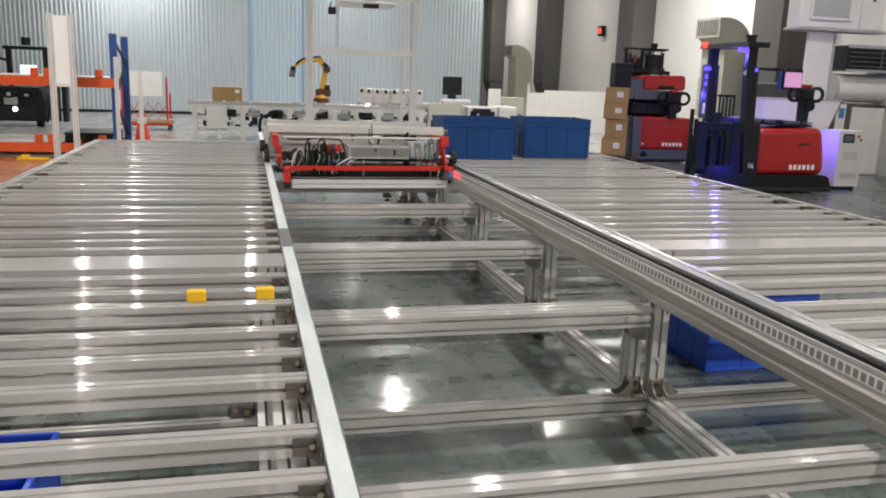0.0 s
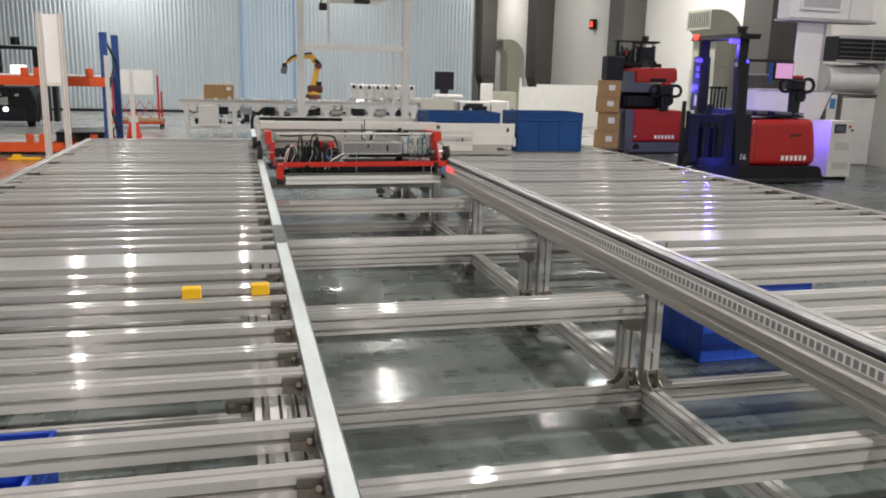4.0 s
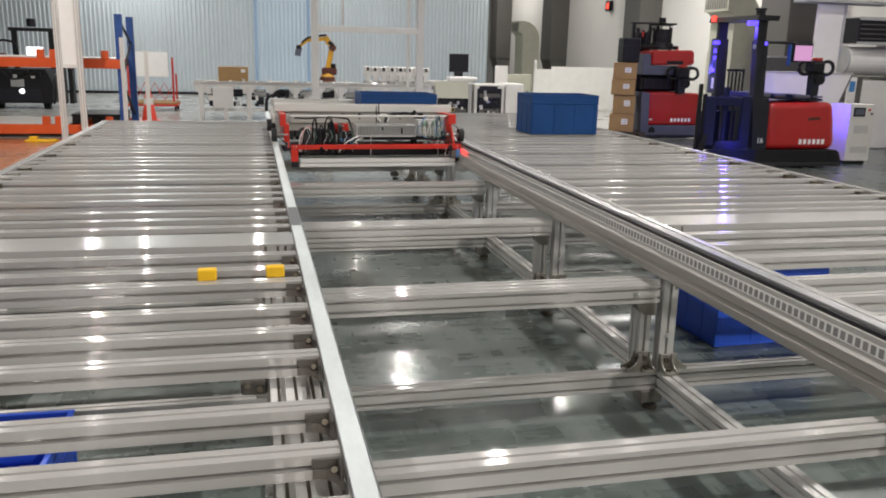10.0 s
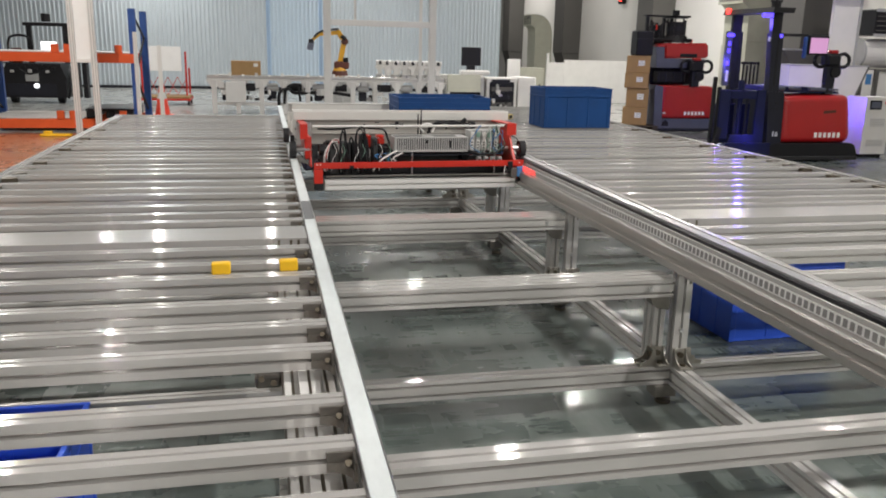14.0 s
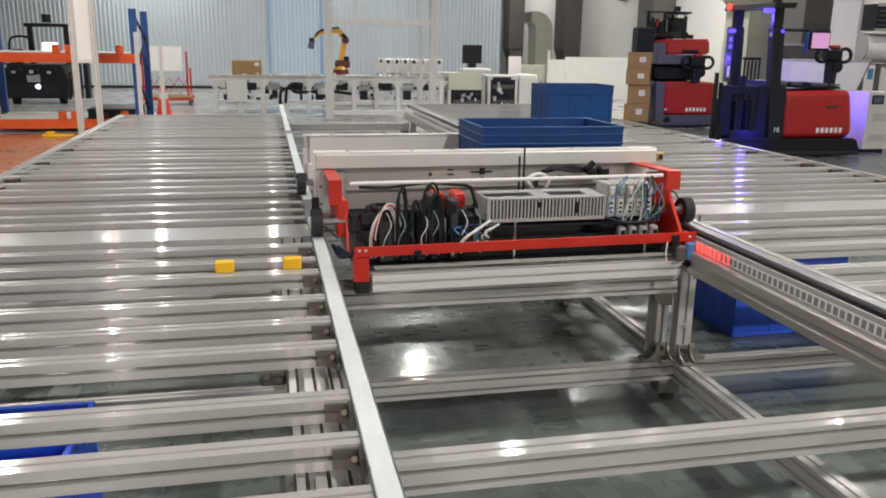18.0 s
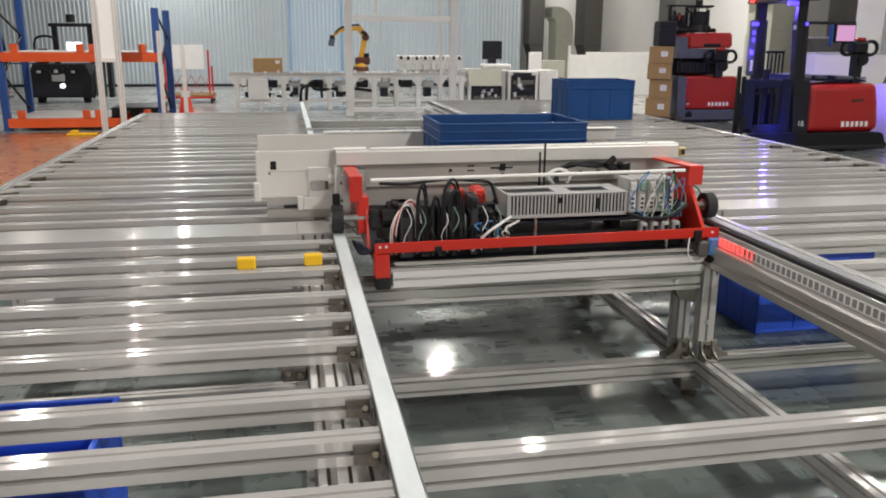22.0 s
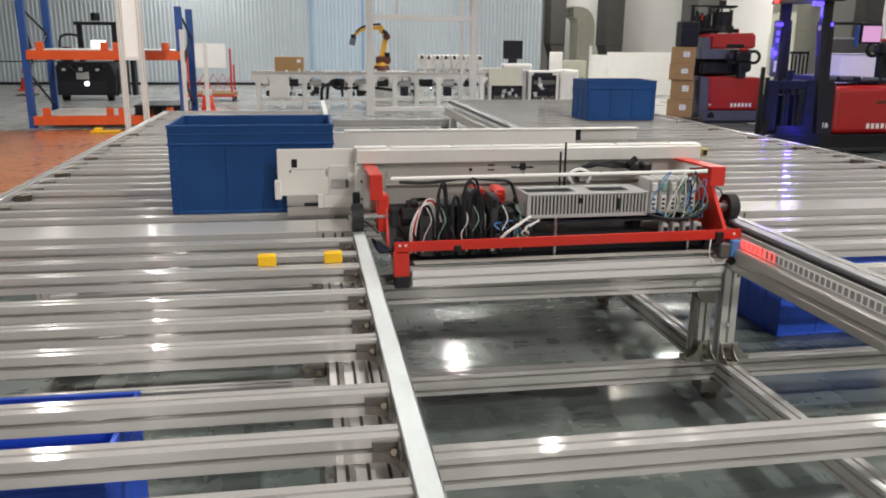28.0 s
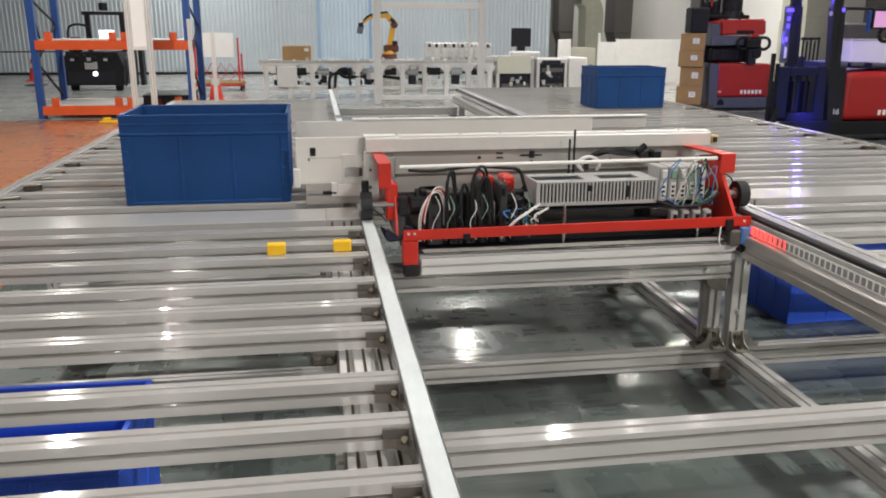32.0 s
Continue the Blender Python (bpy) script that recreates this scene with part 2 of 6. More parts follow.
def floor_paint():
    """Glossy epoxy: grey-green with an orange field beyond the left deck, trowel streaks, smears and scuffs; its pale
    streaks also paint in patchy reflections and shade bands.
    """
    m = material("epoxy floor", (0.08, 0.1, 0.091), 0.17, 0, 0.3, 0.9, 0.0, 14, spread=0.0, shine=0.25)
    n, link = m.node_tree.nodes, m.node_tree.links
    b = n["Principled BSDF"]

    def smear(scale, sx_, sy_, low, high):
        mp = n.new("ShaderNodeMapping")
        mp.inputs["Scale"].default_value = (sx_, sy_, 1)
        tc = n.new("ShaderNodeTexCoord")
        link.new(tc.outputs["Object"], mp.inputs["Vector"])
        tx = n.new("ShaderNodeTexNoise")
        tx.inputs["Scale"].default_value, tx.inputs["Detail"].default_value, tx.inputs["Roughness"].default_value = scale, 6, 0.6
        link.new(mp.outputs[0], tx.inputs["Vector"])
        rg = n.new("ShaderNodeMapRange")
        rg.inputs["From Min"].default_value, rg.inputs["From Max"].default_value = low, high
        link.new(tx.outputs["Fac"], rg.inputs["Value"])
        return rg.outputs[0]

    def join(a, c, op):
        k = n.new("ShaderNodeMath")
        k.operation = op
        link.new(a, k.inputs[0])
        link.new(c, k.inputs[1])
        return k.outputs[0]

    across, along_, blot = smear(3.0, 0.5, 3.2, 0.42, 0.66), smear(2.2, 4.0, 0.5, 0.45, 0.7), smear(1.1, 1, 1, 0.4, 0.65)
    worn = join(join(across, along_, "MAXIMUM"), blot, "MULTIPLY")
    rr = n.new("ShaderNodeMapRange")
    rr.inputs["To Min"].default_value, rr.inputs["To Max"].default_value = 0.012, 0.07
    link.new(worn, rr.inputs["Value"])
    link.new(rr.outputs[0], b.inputs["Coat Roughness"])
    b.inputs["Coat Weight"].default_value, b.inputs["Coat IOR"].default_value = 0.3, 1.45
    dull = n.new("ShaderNodeMapRange")
    dull.inputs["To Min"].default_value, dull.inputs["To Max"].default_value = 0.26, 0.45
    link.new(worn, dull.inputs["Value"])
    link.new(dull.outputs[0], b.inputs["Roughness"])
    b.inputs["Specular IOR Level"].default_value = 0.5
    bn = n.new("ShaderNodeBump")
    bn.inputs["Strength"].default_value, bn.inputs["Distance"].default_value = 0.05, 0.01
    link.new(smear(9.0, 1, 1, 0.3, 0.7), bn.inputs["Height"])
    fine = n.new("ShaderNodeBump")
    fine.inputs["Strength"].default_value, fine.inputs["Distance"].default_value = 0.06, 0.002
    link.new(smear(55.0, 1, 0.6, 0.35, 0.65), fine.inputs["Height"])
    link.new(bn.outputs[0], fine.inputs["Normal"])
    link.new(fine.outputs[0], b.inputs["Normal"])
    link.new(fine.outputs[0], b.inputs["Coat Normal"])
    # pale streaks mixed into the colour, partly for patchy reflections on the floor
    streak_mix = n.new("ShaderNodeMix")
    streak_mix.data_type = "RGBA"
    link.new(worn, streak_mix.inputs["Factor"])
    link.new(b.inputs["Base Color"].links[0].from_socket, streak_mix.inputs["A"])
    streak_mix.inputs["B"].default_value = (0.2, 0.22, 0.208, 1)
    link.new(streak_mix.outputs["Result"], b.inputs["Base Color"])
    src = b.inputs["Base Color"].links[0].from_socket
    co = n.new("ShaderNodeTexCoord")
    sep = n.new("ShaderNodeSeparateXYZ")
    link.new(co.outputs["Object"], sep.inputs[0])

    def step(sock, edge, op):
        k = n.new("ShaderNodeMath")
        k.operation = op
        k.inputs[1].default_value = edge
        link.new(sock, k.inputs[0])
        return k.outputs[0]

    def both(a, c):
        k = n.new("ShaderNodeMath")
        k.operation = "MULTIPLY"
        link.new(a, k.inputs[0])
        link.new(c, k.inputs[1])
        return k.outputs[0]

    def over(mask, color, base):
        k = n.new("ShaderNodeMix")
        k.data_type = "RGBA"
        link.new(mask, k.inputs["Factor"])
        link.new(base, k.inputs["A"])
        k.inputs["B"].default_value = (*color, 1)
        return k.outputs["Result"]

    pale = step(sep.outputs[1], 13.0, "GREATER_THAN")
    orange = both(both(step(sep.outputs[0], -1.82, "LESS_THAN"), step(sep.outputs[1], 12.9, "LESS_THAN")), step(sep.outputs[0], -5.0, "GREATER_THAN"))
    c = over(pale, (0.39, 0.395, 0.375), src)
    c = over(orange, (0.4, 0.15, 0.06), c)
    link.new(c, b.inputs["Base Color"])
    return m


FLOOR = floor_paint()


# ---- mesh helpers ----
def mesh_of(bm, name, mat, smooth=False):
    me = bpy.data.meshes.new(name)
    bm.to_mesh(me)
    bm.free()
    me.materials.append(mat)
    if smooth:
        for p in me.polygons:
            p.use_smooth = True
    return me


def part(name, bm, mat, parent, label="", m=None, smooth=False):
    """Links a bmesh, or a shared mesh, as one mesh object under a thing or part."""
    me = bm if isinstance(bm, bpy.types.Mesh) else mesh_of(bm, name, mat, smooth)
    ob = new(name, me)
    ob.parent = parent
    if m is not None:
        ob.matrix_basis = m
    if label:
        ob["label"] = label
    return ob


def thing(name, m, label, category, group="", kind=""):
    ob = new(name)
    ob.matrix_basis = m
    return tagged(ob, label, category, group, kind)


def box(x0, x1, y0, y1, z0, z1, bevel=0.003, bm=None):
    bm = bm or bmesh.new()
    made = bmesh.ops.create_cube(bm, size=1)["verts"]
    for v in made:
        v.co = ((x0 + x1) / 2 + v.co.x * (x1 - x0), (y0 + y1) / 2 + v.co.y * (y1 - y0), (z0 + z1) / 2 + v.co.z * (z1 - z0))
    if bevel:
        edges = {e for v in made for e in v.link_edges}
        bmesh.ops.bevel(bm, geom=list(edges), offset=min(bevel, 0.3 * min(x1 - x0, y1 - y0, z1 - z0)), segments=1, affect="EDGES")
    return bm


def prism(points, axis, a, b, bm=None):
    """A polygon in the two other axes, drawn out along axis from a to b."""
    bm = bm or bmesh.new()
    order = {"x": lambda u, v, w: (w, u, v), "y": lambda u, v, w: (u, w, v), "z": lambda u, v, w: (u, v, w)}[axis]
    lo = [bm.verts.new(order(u, v, a)) for u, v in points]
    hi = [bm.verts.new(order(u, v, b)) for u, v in points]
    k = len(points)
    for i in range(k):
        bm.faces.new((lo[i], lo[(i + 1) % k], hi[(i + 1) % k], hi[i]))
    bm.faces.new(lo[::-1])
    bm.faces.new(hi)
    bmesh.ops.recalc_face_normals(bm, faces=bm.faces)
    return bm


def rod(p, q, r, sides=10, bm=None, r2=None):
    bm = bm or bmesh.new()
    p, q = Vector(p), Vector(q)
    d = q - p
    m = Matrix.Translation((p + q) / 2) @ d.to_track_quat("Z", "Y").to_matrix().to_4x4()
    bmesh.ops.create_cone(bm, cap_ends=True, segments=sides, radius1=r, radius2=r if r2 is None else r2, depth=d.length, matrix=m)
    return bm


def tube(points, r, sides=6, bm=None):
    """A bent cable or pipe along smoothed points."""
    bm = bm or bmesh.new()
    pts = [Vector(p) for p in points]
    fine = []
    for i in range(len(pts) - 1):
        a, b, c, d = pts[max(i - 1, 0)], pts[i], pts[i + 1], pts[min(i + 2, len(pts) - 1)]
        for s in range(4):
            t = s / 4
            fine.append(0.5 * (2 * b + (c - a) * t + (2 * a - 5 * b + 4 * c - d) * t * t + (3 * b - a - 3 * c + d) * t ** 3))
    fine.append(pts[-1])
    rings = []
    for i, p in enumerate(fine):
        d = (fine[min(i + 1, len(fine) - 1)] - fine[max(i - 1, 0)]).normalized()
        u = d.orthogonal().normalized()
        if rings:
            u = (last - d * last.dot(d)).normalized()
        last = u
        w = d.cross(u)
        rings.append([bm.verts.new(p + r * (math.cos(2 * math.pi * k / sides) * u + math.sin(2 * math.pi * k / sides) * w)) for k in range(sides)])
    for a, b in zip(rings, rings[1:]):
        for k in range(sides):
            bm.faces.new((a[k], a[(k + 1) % sides], b[(k + 1) % sides], b[k]))
    bm.faces.new(rings[0][::-1])
    bm.faces.new(rings[-1])
    return bm


def section(w, h, unit=0.045, slot=0.0095, depth=0.017, top=0.0095):
    """Outline of a slotted extrusion, w wide and h high, its top at 0 and its middle at 0."""
    def side(a, b, inward, slot=slot, depth=depth):
        a, b, inward = Vector(a), Vector(b), Vector(inward)
        count = max(1, round((b - a).length / unit))
        out = [a]
        d = (b - a).normalized()
        for i in range(count):
            c = a + (b - a) * ((i + 0.5) / count)
            out += [c - d * slot / 2, c - d * slot / 2 + inward * depth, c + d * slot / 2 + inward * depth, c + d * slot / 2]
        return out
    pts = side((-w / 2, 0), (w / 2, 0), (0, -1), top, depth if top == slot else 0.009) + side((w / 2, 0), (w / 2, -h), (-1, 0)) + side((w / 2, -h), (-w / 2, -h), (0, 1)) + side((-w / 2, -h), (-w / 2, 0), (1, 0))
    return [(p.x, p.y) for p in pts]


def beam_x(w, h, length, top=0.0095):
    """An extrusion along x from 0 to length, top at z 0, middle at y 0."""
    return prism(section(w, h, top=top), "x", 0, length)


def beam_y(w, h, length):
    return prism(section(w, h), "y", 0, length)


def beam_z(w, h, length):
    """An upright extrusion, w along x and h along y, centred."""
    return prism([(u, v + h / 2) for u, v in section(w, h)], "z", 0, length)


def letters(text, size, mat, name, parent, m, label=""):
    cu = bpy.data.curves.new(name, "FONT")
    cu.body, cu.size, cu.extrude, cu.align_x, cu.align_y = text, size, 0.001, "CENTER", "CENTER"
    tmp = bpy.data.objects.new(name, cu)
    scene.collection.objects.link(tmp)
    bpy.context.view_layer.update()
    me = bpy.data.meshes.new_from_object(tmp.evaluated_get(bpy.context.evaluated_depsgraph_get()))
    bpy.data.objects.remove(tmp)
    me.materials.clear()
    me.materials.append(mat)
    return part(name, me, mat, parent, label, m)


# ---- the hall ----
floor = part("floor", box(-16, 9.85, -18, 40, -0.2, 0, 0), FLOOR, None)
tagged(floor, "glossy grey-green epoxy floor with an orange field", "floor", kind="structure")
# unseen ceiling, added to close the hall above the lamps
ceil = part("ceiling", box(-16, 10.1, -18, 40.2, 6.2, 6.4, 0), CEIL, None)
tagged(ceil, "unseen grey ceiling added over the hall", "ceiling", kind="structure")
# west, south and north walls are unseen, added to enclose and bounce light
for nm, dims in (("wall_west", (-16.2, -16, -18, 40.2, 0, 6.2)), ("wall_south", (-16, 10.1, -18.2, -18, 0, 6.2)), ("wall_north", (-16, 9.85, 40, 40.2, 0, 6.2)), ("wall_east", (9.85, 10.1, -18, 40, 0, 6.2))):
    tagged(part(nm, box(*dims, 0), WALL, None), "white plastered hall wall", "wall", kind="structure")
dado = part("trim_dado", box(9.835, 9.849, -18, 17.3, 0, 1.5, 0), LOWWALL, None)
tagged(dado, "beige painted lower band of the wall", "wall band", kind="structure")


def corrugated(x0, x1, mat, name):
    """A sheet partition with trapezoid ribs."""
    pts, x, pitch = [], x0, 0.115
    while x < x1 - 0.001:
        for dx, dy in ((0, 0), (0.058, 0), (0.07, -0.034), (0.102, -0.034)):
            if x + dx < x1:
                pts.append((x + dx, 25.0 + dy))
        x += pitch
    pts += [(x1, 25.0), (x1, 25.06), (x0, 25.06)]
    ob = part(name, prism(pts, "z", 0, 6.2), mat, None)
    return tagged(ob, "pale blue ribbed metal sheet partition at the hall end", "wall", kind="structure")


corrugated(-16, -0.05, SHEET, "wall_sheet_1")
corrugated(-0.05, 0.06, SHEET_S, "wall_sheet_2")
corrugated(0.06, 1.44, SHEET_B, "wall_sheet_4")
corrugated(1.44, 1.55, SHEET_S, "wall_sheet_5")
corrugated(1.55, 6.93, SHEET, "wall_sheet_3")
base = part("baseboard", box(-16, 6.93, 24.93, 24.965, 0, 0.07, 0), CHARCOAL, None)
tagged(base, "dark base strip along the ribbed partition", "baseboard", kind="structure")
for n, y0 in enumerate((13.7, 19.59, 25.78, 31.8)):
    bm = box(9.25, 9.849, y0, y0 + 0.88, 1.2, 6.2, 0.01)
    prism([(9.27, 1.1995), (9.849, 1.1995), (9.849, 0.0), (9.42, 0.0), (9.42, 0.72)], "y", y0 + 0.03, y0 + 0.85, bm)
    tagged(part("column_%d" % (n + 1), bm, COLUMN, None), "dark grey steel column along the white wall", "column", kind="structure")

# a fixture at every lamp position, those of the added fill too
for lx, ly in LAMPS:
    lamp = thing("high_bay_lamp", pose(lx, ly, LAMP_Z), "round dark high-bay lamp hanging from the ceiling", "lamp", "bay lamps")
    part("reflector", rod((0, 0, 0.0), (0, 0, 0.22), 0.2, 20, None, 0.1), CHARCOAL, lamp)
    part("cord", rod((0, 0, 0.22), (0, 0, 1.0), 0.012, 6), BLACK, lamp)

# ---- decks and track frame ----
END_L, END_R = 8.0, 9.3
# fronts of the single beams, in groups of three, and the broad plate beam of each deck
LEFT_FRONTS = (1.04, 1.215, 1.39, 1.565, 1.74, 1.912, 2.18, 2.34, 2.52, 2.766, 2.905, 3.085, 3.515, 3.66, 3.82, 4.08, 4.24, 4.41, 4.65, 4.81, 4.97, 5.19, 5.35, 5.51, 5.76, 5.92, 6.08, 6.33, 6.49, 6.65, 6.88, 7.04, 7.2, 7.42, 7.58, 7.74)
RIGHT_FRONTS = (1.06, 1.24, 1.42, 1.66, 1.83, 2.0, 2.21, 2.388, 2.57, 2.838, 3.022, 3.195, 3.625, 3.765, 3.92, 4.09, 4.25, 4.45, 4.69, 4.85, 5.01, 5.255, 5.415, 5.575, 5.82, 5.98, 6.14, 6.385, 6.545, 6.705, 6.95, 7.11, 7.27, 7.515, 7.675, 7.835, 8.08, 8.24, 8.4, 8.645, 8.805, 8.965)
LEFT_WIDE, RIGHT_WIDE = 3.22, 3.362


def gusset(sign):
    """A cast corner bracket, its arm along x and its foot on the rail at x 0, open on top with a bolt inside."""
    arc = [(sign * (0.044 - 0.038 * math.sin(math.pi / 2 * k / 6)), -0.044 + 0.038 * math.cos(math.pi / 2 * k / 6)) for k in range(7)]
    bm = prism([(0, 0), (sign * 0.047, 0), (sign * 0.047, -0.006)] + arc[1:] + [(0, -0.047)], "z", -0.04, -0.022)
    box(min(0, sign * 0.047), max(0, sign * 0.047), -0.005, 0, -0.022, -0.005, 0.001, bm)
    box(min(0, sign * 0.005), max(0, sign * 0.005), -0.046, -0.006, -0.022, -0.005, 0.001, bm)
    return bm


def fillet(sign, r, z0, z1):
    """A flat plate in a corner, hollowed out by a quarter circle."""
    arc = [(sign * r * (1 - math.sin(math.pi / 2 * k / 7)), -r * (1 - math.cos(math.pi / 2 * k / 7))) for k in range(8)]
    return prism([(0, 0)] + [(u, v) for u, v in arc] + [(0, -r - 0.004)], "z", z0, z1)


def deck(name, x0, x1, fronts, wide_at, label, gusset_sides, pale_side):
    d = thing(name, pose(0, 0, P), label, "deck frame")
    single = mesh_of(beam_x(0.045, 0.045, x1 - x0, 0.0075), "beam", ALU)
    broad_beam = mesh_of(prism([(-0.0925, 0.0), (-0.0905, 0.0015), (0.0905, 0.0015), (0.0925, 0.0), (0.0925, -0.045), (-0.0925, -0.045), (-0.0925, -0.031), (-0.083, -0.031), (-0.083, -0.022), (-0.0925, -0.022)], "x", 0, x1 - x0), "wide_beam", ALU)
    g = {q: mesh_of(gusset(q), "bracket", CAST) for q in (1, -1)}
    bolt = {q: mesh_of(rod((q * 0.014, -0.016, -0.022), (q * 0.014, -0.03, -0.012), 0.006, 8), "bracket_bolt", BRASS) for q in (1, -1)}
    pale = {q: mesh_of(fillet(q, 0.05, -0.012, -0.001), "corner_plate", ALU) for q in (1, -1)}
    outer = 1 if x0 < 0 else -1
    # solid dark piece for the shade in each hollow outer bracket
    dark_plug = mesh_of(prism([(outer * 0.002, -0.004), (outer * 0.055, -0.004), (outer * 0.062, -0.018), (outer * 0.055, -0.04), (outer * 0.03, -0.052), (outer * 0.002, -0.056)], "z", -0.03, -0.006), "edge_recess", BRASS)
    for y in fronts:
        part("edge_recess", dark_plug, BRASS, d, "", pose(x0 if outer > 0 else x1, y - 0.002, 0))
        part("beam", single, ALU, d, "", pose(x0, y + 0.0225, 0))
        for q in gusset_sides:
            at = pose(x0 if q > 0 else x1, y - 0.001, 0)
            if q == pale_side:
                part("corner_plate", pale[q], ALU, d, "", at)
            else:
                br = part("bracket", g[q], CAST, d, "", at)
                part("bracket_bolt", bolt[q], BRASS, br)
    part("wide_beam", broad_beam, ALU, d, "broad flat-topped deck plate", pose(x0, wide_at + 0.0925, 0))
    inner = -1 if outer > 0 else 1
    ex = x1 if outer > 0 else x0
    block = part("end_block", box(min(ex + inner * 0.004, ex + inner * 0.115), max(ex + inner * 0.004, ex + inner * 0.115), wide_at - 0.003, wide_at + 0.18, -0.046, 0.0035, 0.002), ALU, d, "pale end block")
    # flat dark strips on the block front for the shade of open slots
    for k in (0.03, 0.055, 0.095):
        part("slot", box(ex + inner * k - 0.004, ex + inner * k + 0.004, wide_at - 0.0045, wide_at - 0.0032, -0.04, -0.004, 0), BRASS, block)
    return d


left = deck("left_deck", -1.375, -0.038, LEFT_FRONTS, LEFT_WIDE, "aluminium profile storage deck of parallel beams", (-1, 1), 1)
part("edge_rail", beam_y(0.045, 0.09, END_L - 0.95), ALU_Y, left, "", pose(-1.3985, 0.95, 0.003))
part("end_beam", beam_x(0.045, 0.09, 1.38), ALU, left, "", pose(-1.42, END_L + 0.025, 0.001))
right = deck("right_deck", 1.392, 2.945, RIGHT_FRONTS, RIGHT_WIDE, "aluminium profile storage deck of parallel beams", (1, -1), 1)
part("edge_rail", beam_y(0.045, 0.09, END_R - 0.95), ALU_Y, right, "", pose(2.968, 0.95, 0.003))
part("end_beam", beam_x(0.045, 0.09, 1.6), ALU, right, "", pose(1.39, END_R + 0.025, 0.001))
foot_mesh = rod((0, 0, 0.012), (0, 0, 0.1), 0.008, 8)
rod((0, 0, 0), (0, 0, 0.014), 0.03, 14, foot_mesh)
foot_mesh = mesh_of(foot_mesh, "foot", BRASS)
leg_mesh = mesh_of(beam_z(0.045, 0.045, 0.49), "leg", ALU_Z)
for d, xs in ((left, (-1.398,)), (right, (2.968,))):
    for lx in xs:
        for k in range(6 if d is left else 7):
            leg = part("leg", leg_mesh, ALU, d, "", pose(lx, 2.02 + 1.145 * k, -P + 0.1))
            part("foot", foot_mesh, STEEL, leg, "", pose(0, 0, -0.1))

track = thing("track_frame", pose(0, 0, 0), "aluminium profile track frame with rails, posts and feet", "track frame")
part("left_rail", box(-0.034, 0.004, 0.95, 9.25, P - 0.006, P + 0.004, 0.001), RAIL, track, "galvanised flat running rail")
for ex in (-0.0362, 0.0042):
    part("rail_edge", box(ex, ex + 0.002, 0.95, 9.25, P - 0.006, P + 0.006, 0.0005), STEEL, track, "bright rail edge")
for jy, jl in ((3.51, 0.35), (6.4, 0.2)):
    part("rail_joint", box(-0.033, 0.003, jy, jy + jl, P + 0.0042, P + 0.0055, 0.0004), RAIL_DARK, track, "dark joint plate")
part("under_beam", beam_y(0.105, 0.045, 7.0), PLATE, track, "", pose(-0.0905, 0.95, P - 0.0635))
# dark strips laid over the beam's slots for the shade inside them
for ux in (-0.1255, -0.0905, -0.0555):
    part("slot_strip", box(ux - 0.003, ux + 0.003, 0.96, 7.94, P - 0.0632, P - 0.0622, 0), BRASS, track, "dark strip for the shade in a slot")
# dark strip that paints the shadow on the under beam's left side
part("under_side", box(-0.1475, -0.1435, 0.96, 7.94, P - 0.108, P - 0.0645, 0.001), CAST, track)
for by in (1.62, 2.235, 2.66):
    clamp = part("beam_clamp", box(-0.205, -0.148, by - 0.015, by + 0.02, P - 0.1, P - 0.07, 0.005), CAST, track)
    box_bolts = rod((-0.19, by - 0.016, P - 0.075), (-0.19, by - 0.026, P - 0.072), 0.007, 8)
    rod((-0.165, by - 0.016, P - 0.085), (-0.165, by - 0.026, P - 0.082), 0.007, 8, box_bolts)
    part("clamp_bolt", box_bolts, BRASS, clamp)
part("left_beam", beam_y(0.036, 0.09, 8.3), ALU_Y, track, "", pose(-0.015, 0.95, P - 0.0065))
part("right_rail", box(1.341, 1.379, 0.95, 9.3, P - 0.004, P + 0.004, 0.001), TOPRAIL, track, "satin grey flat running rail")
part("rail_lip", box(1.3795, 1.405, 0.95, 9.3, P - 0.002, P + 0.007, 0.001), ALU_Y, track)
part("right_beam", beam_y(0.045, 0.09, 8.3), ALU_Y, track, "", pose(1.36, 0.95, P - 0.0045))
part("tape_carrier", box(1.3145, 1.3235, 0.95, 9.2, 0.6505, 0.666, 0.001), ALU_Y, track)
# black strip filling the groove between tape and rail
part("bus_groove", box(1.3238, 1.3405, 0.95, 9.2, P - 0.024, P - 0.003, 0.001), BLACK, track, "black strip in the groove beside the rail")
part("lower_rail", prism([(1.288, 0.607), (1.292, 0.614), (1.335, 0.622), (1.335, 0.532), (1.292, 0.532), (1.285, 0.538), (1.285, 0.56), (1.293, 0.562), (1.293, 0.58), (1.285, 0.582)], "y", 0.95, 9.2), LOWER, track)
tape = part("code_tape", box(1.312, 1.322, 0.95, 9.2, 0.6185, 0.6502, 0), TAPE, track, "white position tape with black marks")
mark = mesh_of(box(0, 0.001, 0, 0.0165, 0, 0.023, 0), "code_mark", MARK)
for i in range(290):
    part("code_mark", mark, MARK, tape, "", pose(1.3105, 0.97 + i * 0.027, 0.623))
STATIONS = [1.965, 3.15, 4.29, 5.5, 6.65, 7.8, 8.95]
narrow, broad = mesh_of(beam_x(0.06, 0.07, 1.46), "crossbeam", ALU), mesh_of(beam_x(0.13, 0.07, 1.46), "crossbeam", ALU)
low = mesh_of(beam_x(0.05, 0.075, 4.33), "floor_beam", ALU)
